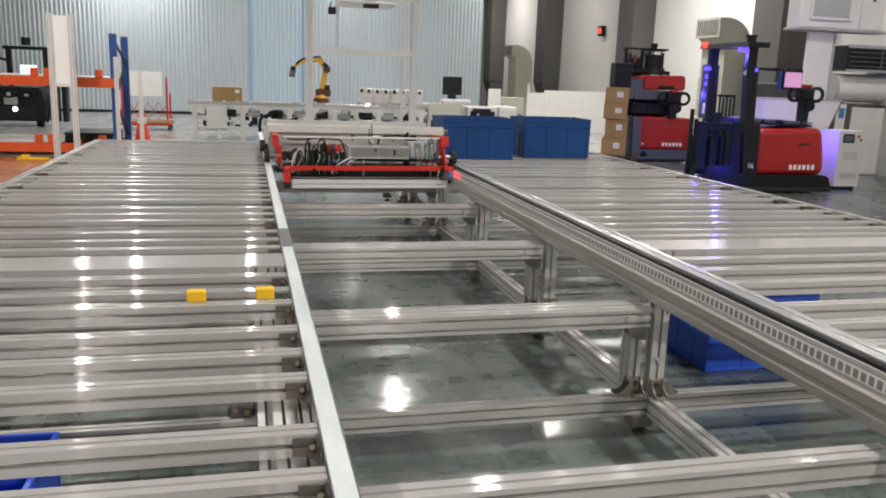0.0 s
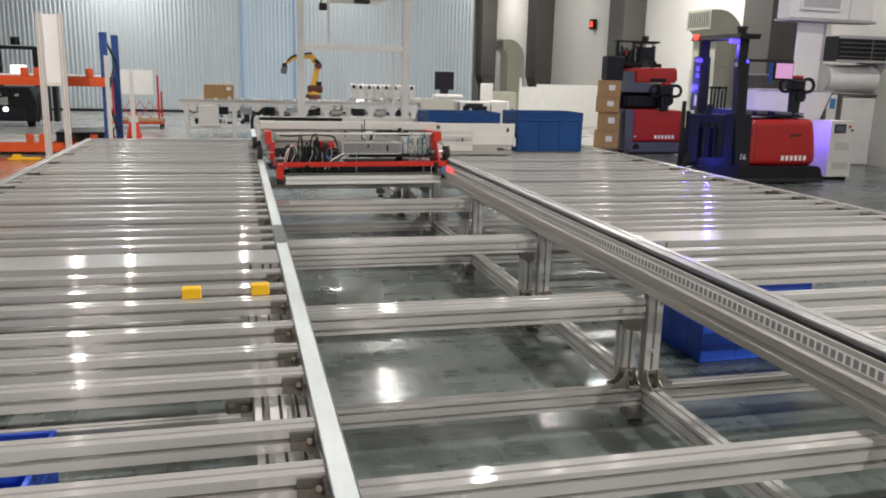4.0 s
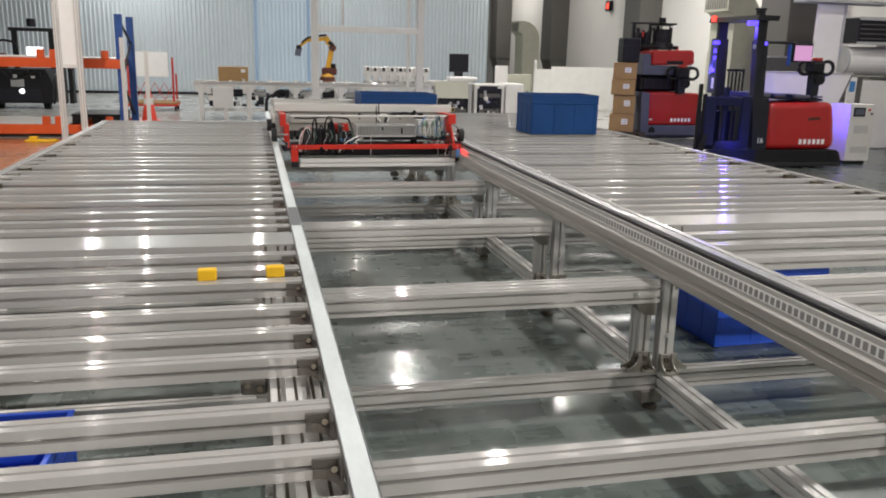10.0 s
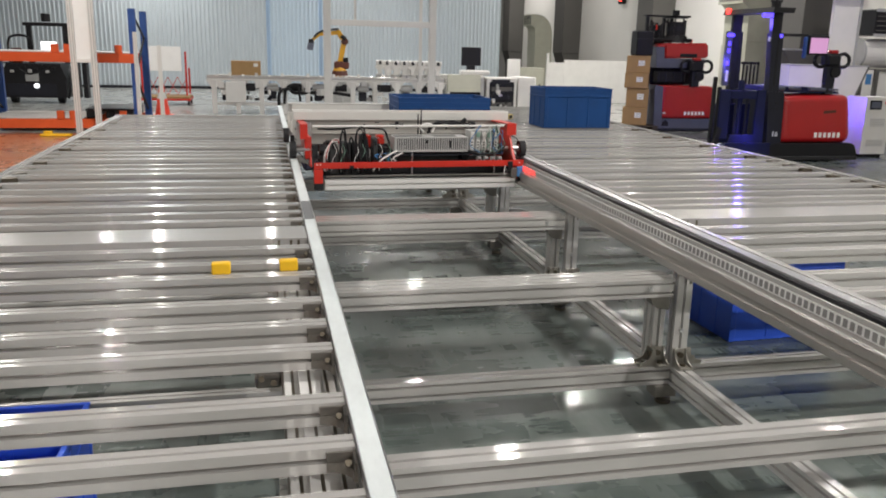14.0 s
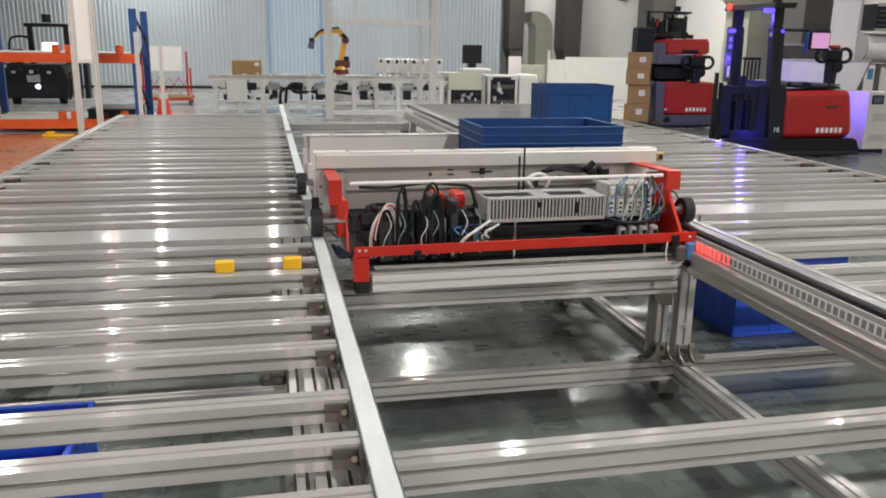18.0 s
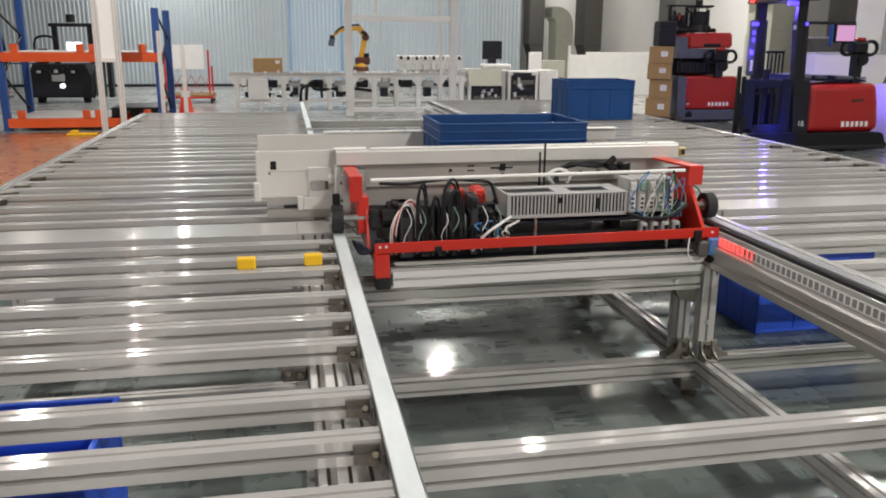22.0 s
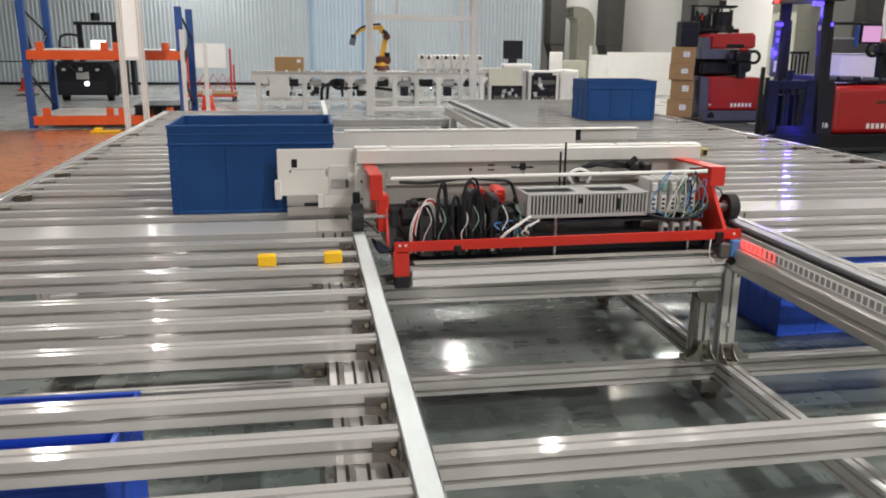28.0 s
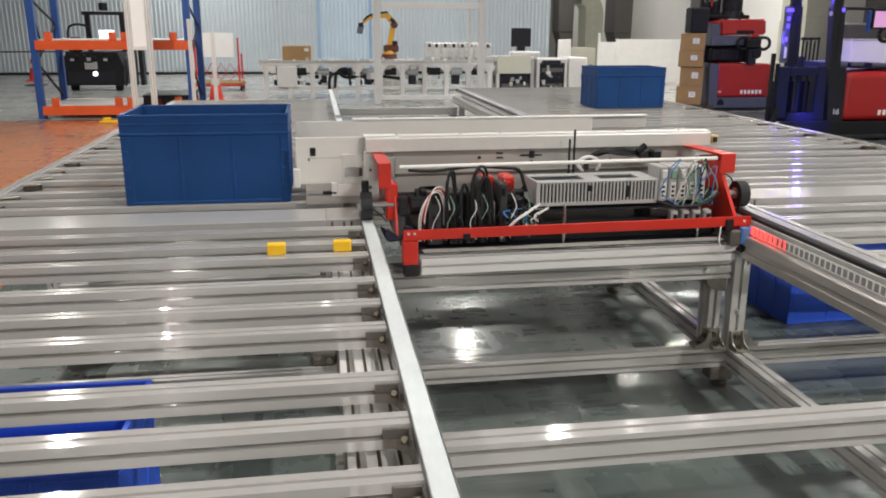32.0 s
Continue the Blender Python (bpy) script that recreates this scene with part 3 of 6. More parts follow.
post_m, post2_m = mesh_of(beam_z(0.06, 0.045, 0.382), "post", ALU_Z), mesh_of(beam_z(0.045, 0.08, 0.267), "short_post", ALU_Z)
cap_m = mesh_of(prism([(-0.045, 0), (0.03, 0), (0.03, -0.05), (-0.015, -0.045), (-0.035, -0.03), (-0.045, -0.012)], "y", -0.01, 0.04), "post_cap", CAST)
block_m = mesh_of(box(-0.045, 0.045, -0.04, 0.03, -0.05, 0.0, 0.004), "foot_block", CAST)
cheek = [(0, 0), (-0.062, 0), (-0.062, 0.014)] + [(-0.062 + 0.048 * math.sin(math.pi / 2 * k / 6), 0.062 - 0.048 * math.cos(math.pi / 2 * k / 6)) for k in range(1, 7)] + [(-0.014, 0.066), (0, 0.066)]
ribbed = prism(cheek, "x", -0.026, -0.02)
for piece in (prism(cheek, "x", 0.02, 0.026), box(-0.0199, 0.0199, -0.061, 0, 0, 0.007, 0.001), box(-0.0199, 0.0199, -0.007, 0, 0.0071, 0.065, 0.001)):
    scrap = bpy.data.meshes.new("scrap")
    piece.to_mesh(scrap)
    ribbed.from_mesh(scrap)
    bpy.data.meshes.remove(scrap)
ribbed = mesh_of(ribbed, "joint_bracket", JOINT)
rail_br = mesh_of(prism([(-0.03, 0), (0.03, 0), (0.03, -0.05), (0.022, -0.055), (0.018, -0.012), (-0.03, -0.008)], "y", 0, 0.05), "rail_bracket", CAST)
head_m = mesh_of(rod((0, 0.002, 0), (0, -0.006, 0), 0.009, 8), "bolt_head", STEEL)
joint_bolt = rod((0, -0.034, 0.0072), (0, -0.034, 0.017), 0.011, 8)
rod((0, -0.0072, 0.042), (0, -0.017, 0.042), 0.011, 8, joint_bolt)
joint_bolt = mesh_of(joint_bolt, "joint_bolt", BRASS)
for y in STATIONS:
    part("crossbeam", narrow if y < 3 else broad, ALU, track, "", pose(-0.16, y + (0.03 if y < 3 else 0.065), 0.503))
    if y < 3:
        continue
    part("post_cap", cap_m, CAST, track, "", pose(1.262, y + 0.02, 0.43))
    part("foot_block", block_m, CAST, track, "", pose(1.3, y + 0.03, 0.0825))
    part("floor_beam", low, ALU, track, "", pose(-1.42, y + 0.027, 0.158))
    part("post", post_m, ALU, track, "", pose(1.35, y + 0.03, 0.158))
    part("short_post", post2_m, ALU, track, "", pose(1.275, y + 0.085, 0.158))
    for gx, gy, turn in ((1.35, 0.0065, 0), (1.381, 0.027, 90), (1.2515, 0.028, -90), (1.275, 0.044, 0), (-0.085, 0.0065, 0), (-0.054, 0.027, 90), (-0.116, 0.027, -90)):
        br = part("joint_bracket", ribbed, JOINT, track, "", pose(gx, y + gy, 0.159, 0, 0, turn))
        part("joint_bolt", joint_bolt, BRASS, br)
    part("rail_bracket", rail_br, CAST, track, "", pose(1.345, y + 0.004, 0.532))
    part("left_post", post_m, ALU, track, "", pose(-0.085, y + 0.03, 0.158))
    part("bolt_head", head_m, STEEL, track, "", pose(1.345, y - 0.001, 0.3))
    part("bolt_head", head_m, STEEL, track, "", pose(1.2, y - 0.011, 0.47))
    for fx in (1.31, 0.02, -1.3, 2.8):
        part("foot", foot_mesh, STEEL, track, "", pose(fx, y + 0.027, 0))
part("floor_runner", beam_y(0.06, 0.075, 8.2), ALU_Y, track, "", pose(1.345, 1.0, 0.156))
part("floor_runner", beam_y(0.045, 0.075, 8.2), ALU_Y, track, "", pose(-0.06, 1.0, 0.156))

for k, (bx, by) in enumerate(((-0.3, 2.815), (-0.112, 2.825))):
    stop = thing("stop_block", pose(bx, by, P), "small yellow plastic stop block on a deck beam", "block", "stop blocks")
    part("block", box(-0.026, 0.026, -0.014, 0.018, 0, 0.032, 0.003), YELLOW, stop)


# ---- totes ----
def tote(mat, label, m, w=0.596, d=0.4, h=0.324):
    """A straight-walled stacking tote: shell, slim rim, ledges, corner columns and ribs."""
    t = thing("tote", m, label, "tote", "plastic totes")

    def ring_at(inset):
        a, b = w / 2 - inset, d / 2 - inset
        return [(-a, -b), (a, -b), (a, b), (-a, b)]
    bm = bmesh.new()
    rings = [[bm.verts.new((*p, z)) for p in ring_at(o)] for o, z in ((0.009, 0), (0.008, 0.01), (0.006, h - 0.075), (0.004, h - 0.07), (0.003, h), (0.014, h), (0.02, 0.012))]
    bm.faces.new(rings[0][::-1])
    for a, b in zip(rings, rings[1:]):
        for k in range(4):
            bm.faces.new((a[k], a[(k + 1) % 4], b[(k + 1) % 4], b[k]))
    bm.faces.new(rings[-1])
    bmesh.ops.recalc_face_normals(bm, faces=bm.faces)
    part("shell", bm, mat, t)
    for name, z0, z1, o in (("rim", h - 0.008, h + 0.002, 0.0), ("ledge", h - 0.035, h - 0.029, 0.001), ("ledge", h - 0.072, h - 0.063, 0.0)):
        bm = bmesh.new()
        for x0, x1, y0, y1 in ((-w / 2 + o, w / 2 - o, -d / 2 + o, -d / 2 + 0.013), (-w / 2 + o, w / 2 - o, d / 2 - 0.013, d / 2 - o), (-w / 2 + o, -w / 2 + 0.013, -d / 2 + 0.013, d / 2 - 0.013), (w / 2 - 0.013, w / 2 - o, -d / 2 + 0.013, d / 2 - 0.013)):
            box(x0, x1, y0, y1, z0, z1, 0.002, bm)
        part(name, bm, mat, t)
    for s in (-1, 1):
        for x in (-w / 2 + 0.2, w / 2 - 0.212):
            part("rib", box(x, x + 0.012, s * (d / 2 - 0.01) - 0.007, s * (d / 2 - 0.01) + 0.007, 0.012, h - 0.072, 0.004), mat, t)
        for x0 in (-w / 2 + 0.004, w / 2 - 0.036):
            part("corner_column", box(x0, x0 + 0.032, s * (d / 2 - 0.01) - 0.007, s * (d / 2 - 0.01) + 0.007, 0.0, h - 0.072, 0.003), mat, t)
            for z in (0.06, 0.125, 0.19):
                part("corner_ledge", box(x0 + 0.002, x0 + 0.022, s * (d / 2 - 0.006) - 0.006, s * (d / 2 - 0.006) + 0.006, z, z + 0.008, 0.001), mat, t)
        part("foot_edge", box(-w / 2 + 0.02, w / 2 - 0.02, s * (d / 2 - 0.011) - 0.005, s * (d / 2 - 0.011) + 0.005, 0.0, 0.012, 0.002), mat, t)
        part("grip", box(s * (w / 2 - 0.012) - 0.008, s * (w / 2 - 0.012) + 0.008, -0.07, 0.07, h - 0.062, h - 0.038, 0.004), mat, t)
        for yy in (-d / 2 + 0.006, -0.075, 0.063, d / 2 - 0.03):
            part("rib", box(s * (w / 2 - 0.01) - 0.006, s * (w / 2 - 0.01) + 0.006, yy, yy + 0.012, 0.006, h - 0.072, 0.003), mat, t)
    return t


moving_tote = tote(BLUE, "dark blue plastic tote carried by the shuttle", pose(1.64, 6.89, P + 0.002))
still_tote = tote(BLUE, "dark blue plastic tote standing on the deck", pose(2.385, 7.12, P + 0.002))
tote(ROYAL, "bright blue plastic tote on the floor under the deck", pose(2.215, 3.93, 0.001, 0, 0, 2), h=0.375)
tote(ROYAL, "bright blue plastic tote on the floor under the deck", pose(-0.957, 2.53, 0.001, 0, 0, -1), h=0.352)


# ---- the shuttle: origin at the front axle, rail height, middle of the track ----
CX = 0.675
shuttle = thing("shuttle", pose(CX, 6.362, P, 0, 0, 1.2), "red-framed rail shuttle with open wiring and telescopic arms", "shuttle")


def sx(x):
    return x - CX


part("front_bar", box(sx(0.088), sx(1.312), -0.15, -0.145, -0.034, 0.0, 0.001), RED, shuttle, "", pose(0, 0, 0, 0, -0.25, 0))
part("bar_flange", box(sx(0.1), sx(1.3), -0.1445, -0.118, -0.035, -0.031, 0.001), RED, shuttle)
for bx in (0.105, 0.125, 1.285):
    part("bar_bolt", rod((sx(bx), -0.149, -0.014), (sx(bx), -0.153, -0.014), 0.0045, 8), CREAM, shuttle)
for sy, sz, wd in ((-0.1, -0.0865, 0.022),):
    part("tray_strip", box(sx(0.16), sx(1.24), sy - wd, sy + wd, sz - 0.002, sz, 0.001), WEB, shuttle)
part("bottom_profile", prism([(u - 0.11, v - 0.105) for u, v in section(0.045, 0.055)], "x", sx(0.15), sx(1.275)), PLATE, shuttle)
part("bottom_plate", box(sx(0.1), sx(1.3), -0.09, 0.9, -0.10, -0.092, 0.001), CHARCOAL, shuttle)
part("leg", box(sx(0.088), sx(0.137), -0.15, -0.1, -0.12, -0.04, 0.002), RED, shuttle)
part("leg", box(sx(1.27), sx(1.306), -0.15, -0.1, -0.11, -0.03, 0.002), RED, shuttle)
part("rubber_foot", box(sx(0.09), sx(0.139), -0.149, -0.1, -0.16, -0.12, 0.003), DARK, shuttle)
part("rear_bar", box(sx(0.1), sx(1.325), 0.92, 0.94, -0.05, -0.008, 0.002), RED, shuttle)
for s, name in ((-1, "left"), (1, "right")):
    xo = sx(0.075) if s < 0 else sx(1.265)
    bm = prism([(-0.13, -0.05), (0.93, -0.05), (0.93, 0.04), (0.2, 0.05), (0.16, 0.17), (-0.0, 0.2), (-0.02, 0.12), (-0.13, -0.01)] if s > 0 else [(0.02, 0.0), (0.93, 0.0), (0.93, 0.06), (0.2, 0.06), (0.16, 0.125), (0.02, 0.125)], "x", xo - 0.006, xo + 0.006)
    part("side_plate", bm, RED, shuttle)
    x0, x1 = (sx(0.022), sx(0.064)) if s < 0 else (sx(1.24), sx(1.297))
    bm = prism([(x0, -0.03), (x1, -0.03), (x1 if s < 0 else x0 + 0.03, 0.2), (x0 if s < 0 else x0 - 0.03, 0.2)], "z", 0.192 if s < 0 else 0.197, 0.199 if s < 0 else 0.204)
    box(x0, x1, -0.036, -0.03, 0.115 if s < 0 else 0.135, 0.199 if s < 0 else 0.204, 0.001, bm)
    box(x1 - 0.006, x1, -0.03, 0.1, 0.115 if s < 0 else 0.135, 0.192 if s < 0 else 0.197, 0.001, bm)
    part("red_post", bm, RED, shuttle)
    for wy in (0.0, 0.78):
        cx = sx(-0.018) if s < 0 else sx(1.345)
        wheel = part("wheel", rod((cx - 0.018, wy, 0.051), (cx + 0.018, wy, 0.051), 0.047, 24), DARK, shuttle, "black rubber wheel")
        part("hub", rod((cx - 0.021, wy, 0.054), (cx + 0.021, wy, 0.054), 0.02, 14), STEEL, wheel)
        part("axle", rod((cx, wy, 0.054), (cx - s * 0.12, wy, 0.054), 0.012, 10), STEEL, wheel)
    part("motor", rod((sx(0.13) if s < 0 else sx(1.14), -0.01, 0.05), (sx(0.2) if s < 0 else sx(1.22), -0.01, 0.05), 0.032, 16), BLACK, shuttle)
part("red_column", box(sx(0.05), sx(0.088), -0.01, 0.05, 0.0, 0.1245, 0.003), RED, shuttle)
part("white_rod", rod((sx(0.09), -0.05, 0.188), (sx(1.215), -0.05, 0.192), 0.0065, 8), WHITE, shuttle)
for rx in (0.66, 1.16):
    part("stand_rod", rod((sx(rx), -0.06, -0.09), (sx(rx), -0.06, 0.05), 0.005, 8), STEEL, shuttle)
# telescopic arms on both sides of the tote, the rear one mirrored: a fixed channel, a middle stage at half stroke and an inner stage
STAGES = []
chain_link = box(0, 0.021, -0.011, 0.011, 0.0, 0.033, 0.002)
box(0.006, 0.015, -0.0125, -0.0111, 0.012, 0.02, 0, chain_link)
chain_link = mesh_of(chain_link, "chain_link", BLACK)
chain_tab = mesh_of(box(0.007, 0.014, -0.0132, -0.0126, 0.013, 0.018, 0), "chain_tab", GREY)
for name, ya, s in (("front_arm", 0.24, 1), ("rear_arm", 0.79, -1)):
    def ab(x0, x1, o0, o1, z0, z1, bevel=0.002):
        """A bar of the arm: offsets are counted from its web towards the tote."""
        y0, y1 = sorted((ya + s * o0, ya + s * o1))
        return box(sx(x0), sx(x1), y0, y1, z0, z1, bevel)

    def pin(x, o0, o1, z, r):
        return rod((sx(x), ya + s * o0, z), (sx(x), ya + s * o1, z), r, 8)
    arm = part(name, prism([(ya - s * 0.044, 0.203), (ya + s * 0.0005, 0.203), (ya + s * 0.0005, 0.252), (ya - s * 0.04, 0.252), (ya - s * 0.044, 0.248)], "x", sx(0.0), sx(1.318)), ARM, shuttle, "pale grey arm channel")
    part("arm_web", ab(0.02, 1.28, -0.012, 0.002, 0.03, 0.2025), WEB, arm)
    part("web_flange", ab(0.06, 1.26, -0.03, -0.0125, 0.118, 0.123, 0.001), WEB, arm)
    part("arm_lip", ab(0.12, 1.32, -0.036, 0.0215, 0.2525, 0.257, 0.001), ARM, arm)
    part("arm_lip", ab(-0.005, 0.11, -0.03, 0.0215, 0.2525, 0.259, 0.001), WHITE, arm)
    for bx in (0.35, 0.5, 0.98, 1.2):
        part("lip_bolt", rod((sx(bx), ya - s * 0.01, 0.257), (sx(bx), ya - s * 0.01, 0.261), 0.007, 8), STEEL, arm)
    part("end_plate", ab(-0.005, 0.05, -0.026, 0.0018, 0.04, 0.2, 0.003), CREAM, arm)
    part("chain_tray", ab(0.02, 1.05, 0.0008, 0.0022, 0.204, 0.25, 0), BLACK, arm, "black chain tray")
    for k in range(40):
        part("tray_rib", ab(0.04 + 0.025 * k, 0.047 + 0.025 * k, 0.0023, 0.0035, 0.214, 0.222, 0), GREY if k % 3 else COLUMN, arm)
    mid = part("middle_stage", ab(0.03, 1.3, 0.0042, 0.012, 0.036, 0.082), CREAM, shuttle, "cream lower channel of the sliding stage")
    part("stage_plate", ab(0.05, 1.3, 0.0062, 0.012, 0.0825, 0.19), ARM, mid)
    part("slide_rail", ab(0.06, 1.28, 0.0025, 0.0061, 0.118, 0.131, 0.001), STEEL, mid, "bright steel slide rail")
    part("slide_strip", ab(0.12, 1.28, 0.003, 0.006, 0.15, 0.164, 0.001), WHITE, mid)
    for bx in (0.06, 0.62, 1.16):
        part("slide_block", ab(bx, bx + 0.05, 0.0, 0.006, 0.108, 0.142, 0.003), STEEL, mid)
        part("block_seal", ab(bx + 0.0505, bx + 0.062, 0.001, 0.006, 0.11, 0.14, 0.001), BRASS, mid)
    part("stage_end", ab(0.01, 0.0298, 0.0032, 0.012, 0.036, 0.086, 0.001), PLATE, mid)
    part("lead_out", tube([(sx(0.42), ya + s * 0.003, 0.142), (sx(0.5), ya + s * 0.001, 0.146), (sx(0.54), ya + s * 0.001, 0.158)], 0.005, 6), CABLE, mid)
    part("stage_switch", ab(0.61, 0.622, 0.002, 0.006, 0.145, 0.162, 0.001), BLACK, mid)
    for k in range(33):
        link_ = part("chain_link", chain_link, BLACK, mid, "", pose(sx(0.19) + 0.025 * k, ya - 0.005 if s > 0 else ya + 0.005, 0.206))
        part("chain_tab", chain_tab, GREY, link_)
    part("chain_top", ab(0.19, 0.6, 0.0062, 0.012, 0.2395, 0.246, 0.001), BLACK, mid)
    tip = part("inner_stage", ab(0.02, 1.32, 0.013, 0.02, 0.09, 0.251, 0.003), CREAM, shuttle, "cream inner fork plate")
    part("tip_band", ab(0.05, 1.3, 0.015, 0.02, 0.006, 0.0895, 0.001), WEB, tip, "grey metal lower band")
    part("tip_shelf", ab(0.02, 1.32, 0.0122, 0.0129, 0.084, 0.096, 0), CREAM, tip)
    part("tip_lip", ab(0.03, 1.31, 0.0122, 0.0129, 0.24, 0.25, 0), WHITE, tip)
    part("tip_groove", ab(0.06, 0.7, 0.0123, 0.0129, 0.176, 0.1785, 0), GREY, tip)
    part("tip_rail", ab(0.22, 1.28, 0.0121, 0.0129, 0.158, 0.17, 0), WHITE, tip)
    part("tip_block", ab(0.19, 0.24, 0.0122, 0.0129, 0.15, 0.176, 0), STEEL, tip)
    for k in range(4):
        part("tip_bolt", pin(0.065 + 0.23 * k, 0.0121, 0.0129, 0.171 + 0.006 * (k % 2), 0.0045), BRASS, tip)
    for ex, sg in ((0.02, 1), (1.32, -1)):
        part("finger", ab(ex - 0.012, ex + 0.012, 0.006, 0.03, 0.07, 0.14, 0.004), CREAM, tip)
        part("sensor", ab(ex + sg * 0.06 - 0.01, ex + sg * 0.06 + 0.01, 0.0085, 0.0121, 0.185, 0.215, 0.001), BLACK, tip)
        part("finger_motor", rod((sx(ex) + sg * 0.03, ya + s * 0.0085, 0.05), (sx(ex) + sg * 0.09, ya + s * 0.0085, 0.05), 0.006, 10), STEEL, tip)
        part("motor_can", rod((sx(ex) + sg * 0.0905, ya + s * 0.0085, 0.05), (sx(ex) + sg * 0.14, ya + s * 0.0085, 0.05), 0.0065, 10), BLACK, tip)
    STAGES.append((mid, tip))
# power supply with ventilation slots
# solid charcoal core stands for the shaded inside behind the slats
psu = part("power_supply", box(sx(0.548), sx(0.983), -0.055, 0.09, 0.042, 0.114, 0.003), CHARCOAL, shuttle, "pale grey slotted power supply", pose(0.01, 0, 0.006))
slats = [mesh_of(box(-0.0034, 0.0034, -0.003, 0.003, 0.0, 0.066, 0.001), "slat", PSU_GREY)]
for k in range(34):
    part("slat", slats[0], PSU_GREY, psu, "", pose(sx(0.556) + k * 0.0128 + 0.001, -0.0585, 0.048))
for fx in (0.546, 0.975):
    part("end_frame", box(sx(fx), sx(fx) + 0.01, -0.063, 0.092, 0.038, 0.12, 0.001), PSU_GREY, psu)
part("top_frame", box(sx(0.546), sx(0.985), -0.063, -0.028, 0.114, 0.121, 0.002), PSU_GREY, psu)
part("top_frame", box(sx(0.546), sx(0.985), 0.06, 0.092, 0.114, 0.121, 0.002), PSU_GREY, psu)
part("top_frame", box(sx(0.73), sx(0.79), -0.028, 0.06, 0.114, 0.1205, 0.001), PSU_GREY, psu)
part("top_frame", box(sx(0.93), sx(0.985), -0.028, 0.06, 0.114, 0.1205, 0.001), PSU_GREY, psu)
part("lower_strip", box(sx(0.546), sx(0.985), -0.063, -0.056, 0.036, 0.048, 0.001), PSU_GREY, psu)
part("terminal_clip", box(sx(0.73), sx(0.745), -0.066, -0.06, 0.085, 0.105, 0.001), BLACK, psu)
part("terminal_clip", box(sx(0.87), sx(0.88), -0.066, -0.06, 0.06, 0.1, 0.001), BLACK, psu)
part("support_shelf", box(sx(0.55), sx(1.2), -0.05, 0.12, 0.02, 0.028, 0.001), CHARCOAL, shuttle)
rng = random.Random(4)
# drive amplifiers with looped cables
for dx, dw, top in ((0.186, 0.05, 0.1), (0.262, 0.044, 0.096), (0.316, 0.032, 0.094), (0.363, 0.026, 0.135), (0.434, 0.026, 0.12)):
    amp = part("drive_unit", box(sx(dx), sx(dx) + dw, -0.045, 0.06, -0.085, top, 0.004), DRIVE, shuttle, "dark grey drive unit")
    part("connector", box(sx(dx) + dw * 0.25, sx(dx) + dw * 0.75, -0.052, -0.0455, top - 0.04, top - 0.012, 0.002), BLACK, amp)
    part("name_strip", box(sx(dx) + dw * 0.3, sx(dx) + dw * 0.55, -0.0475, -0.0455, -0.04, 0.02, 0), CHARCOAL, amp)
# pale strips stand for light coming through gaps between the drives
for dx, dw, top in ((0.243, 0.014, 0.075), (0.349, 0.011, 0.06), (0.405, 0.018, 0.055)):
    part("terminal_strip", box(sx(dx), sx(dx) + dw, -0.02, 0.03, -0.08, top, 0.002), PSU_GREY, shuttle, "pale strip for light through a gap")
# cables that rise from a unit, loop over the rod and drop behind
for bx, count, high, wide in ((0.247, 2, 0.165, 0.03), (0.335, 2, 0.165, 0.054), (0.352, 1, 0.15, 0.05), (0.29, 1, 0.11, 0.03)):
    for k in range(count):
        x = sx(bx) + 0.007 * k + rng.uniform(-0.004, 0.004)
        top = high + rng.uniform(-0.02, 0.008)
        part("cable", tube([(x, -0.05, -0.06), (x - 0.004, -0.07, 0.04), (x + rng.uniform(-0.006, 0.006), -0.068, top - 0.03), (x + wide * 0.35, -0.06, top + 0.012), (x + wide * 0.8, -0.055, top - 0.01), (x + wide, -0.062, 0.03), (x + wide + rng.uniform(-0.01, 0.01), -0.07, -0.07)], rng.choice((0.0042, 0.0052, 0.006))), CABLE, shuttle, "black cable")
for k in range(4):
    x = sx(0.15) + 0.006 * k
    part("cable", tube([(x, -0.08, -0.06), (x, -0.09, 0.03), (x + 0.03, -0.08, 0.09 + 0.008 * k), (x + 0.07, -0.06, 0.1 + 0.004 * k), (x + 0.09, -0.06, 0.04)], 0.0021), CABLE_W if k != 2 else RED, shuttle, "thin pale cable")
part("cable", tube([(sx(0.43), -0.08, -0.06), (sx(0.47), -0.1, 0.0), (sx(0.52), -0.09, 0.03), (sx(0.57), -0.06, 0.05)], 0.005), CABLE_W, shuttle, "pale grey supply cable")
for mx, mw, mr in ((0.402, 0.044, 0.034), (0.478, 0.046, 0.014)):
    mot = part("red_motor", box(sx(mx), sx(mx) + mw, 0.1, 0.18, 0.035, 0.122, 0.008), RED, shuttle)
    part("motor_flange", rod((sx(mx) + mw / 2, 0.0995, 0.088), (sx(mx) + mw / 2, 0.086, 0.088), mr, 20), RED, mot)
    for q in (-0.018, 0.018):
        part("motor_bolt", rod((sx(mx) + mw / 2 + q, 0.0995, 0.108), (sx(mx) + mw / 2 + q, 0.084, 0.108), 0.004, 6), STEEL, mot)
part("drive_shaft", rod((sx(0.1), 0.11, 0.05), (sx(1.25), 0.11, 0.05), 0.022, 16), BLACK, shuttle)
for mx in (0.165, 0.56, 1.06):
    part("shaft_coupling", rod((sx(mx), 0.11, 0.05), (sx(mx) + 0.045, 0.11, 0.05), 0.034, 16), DARK, shuttle)
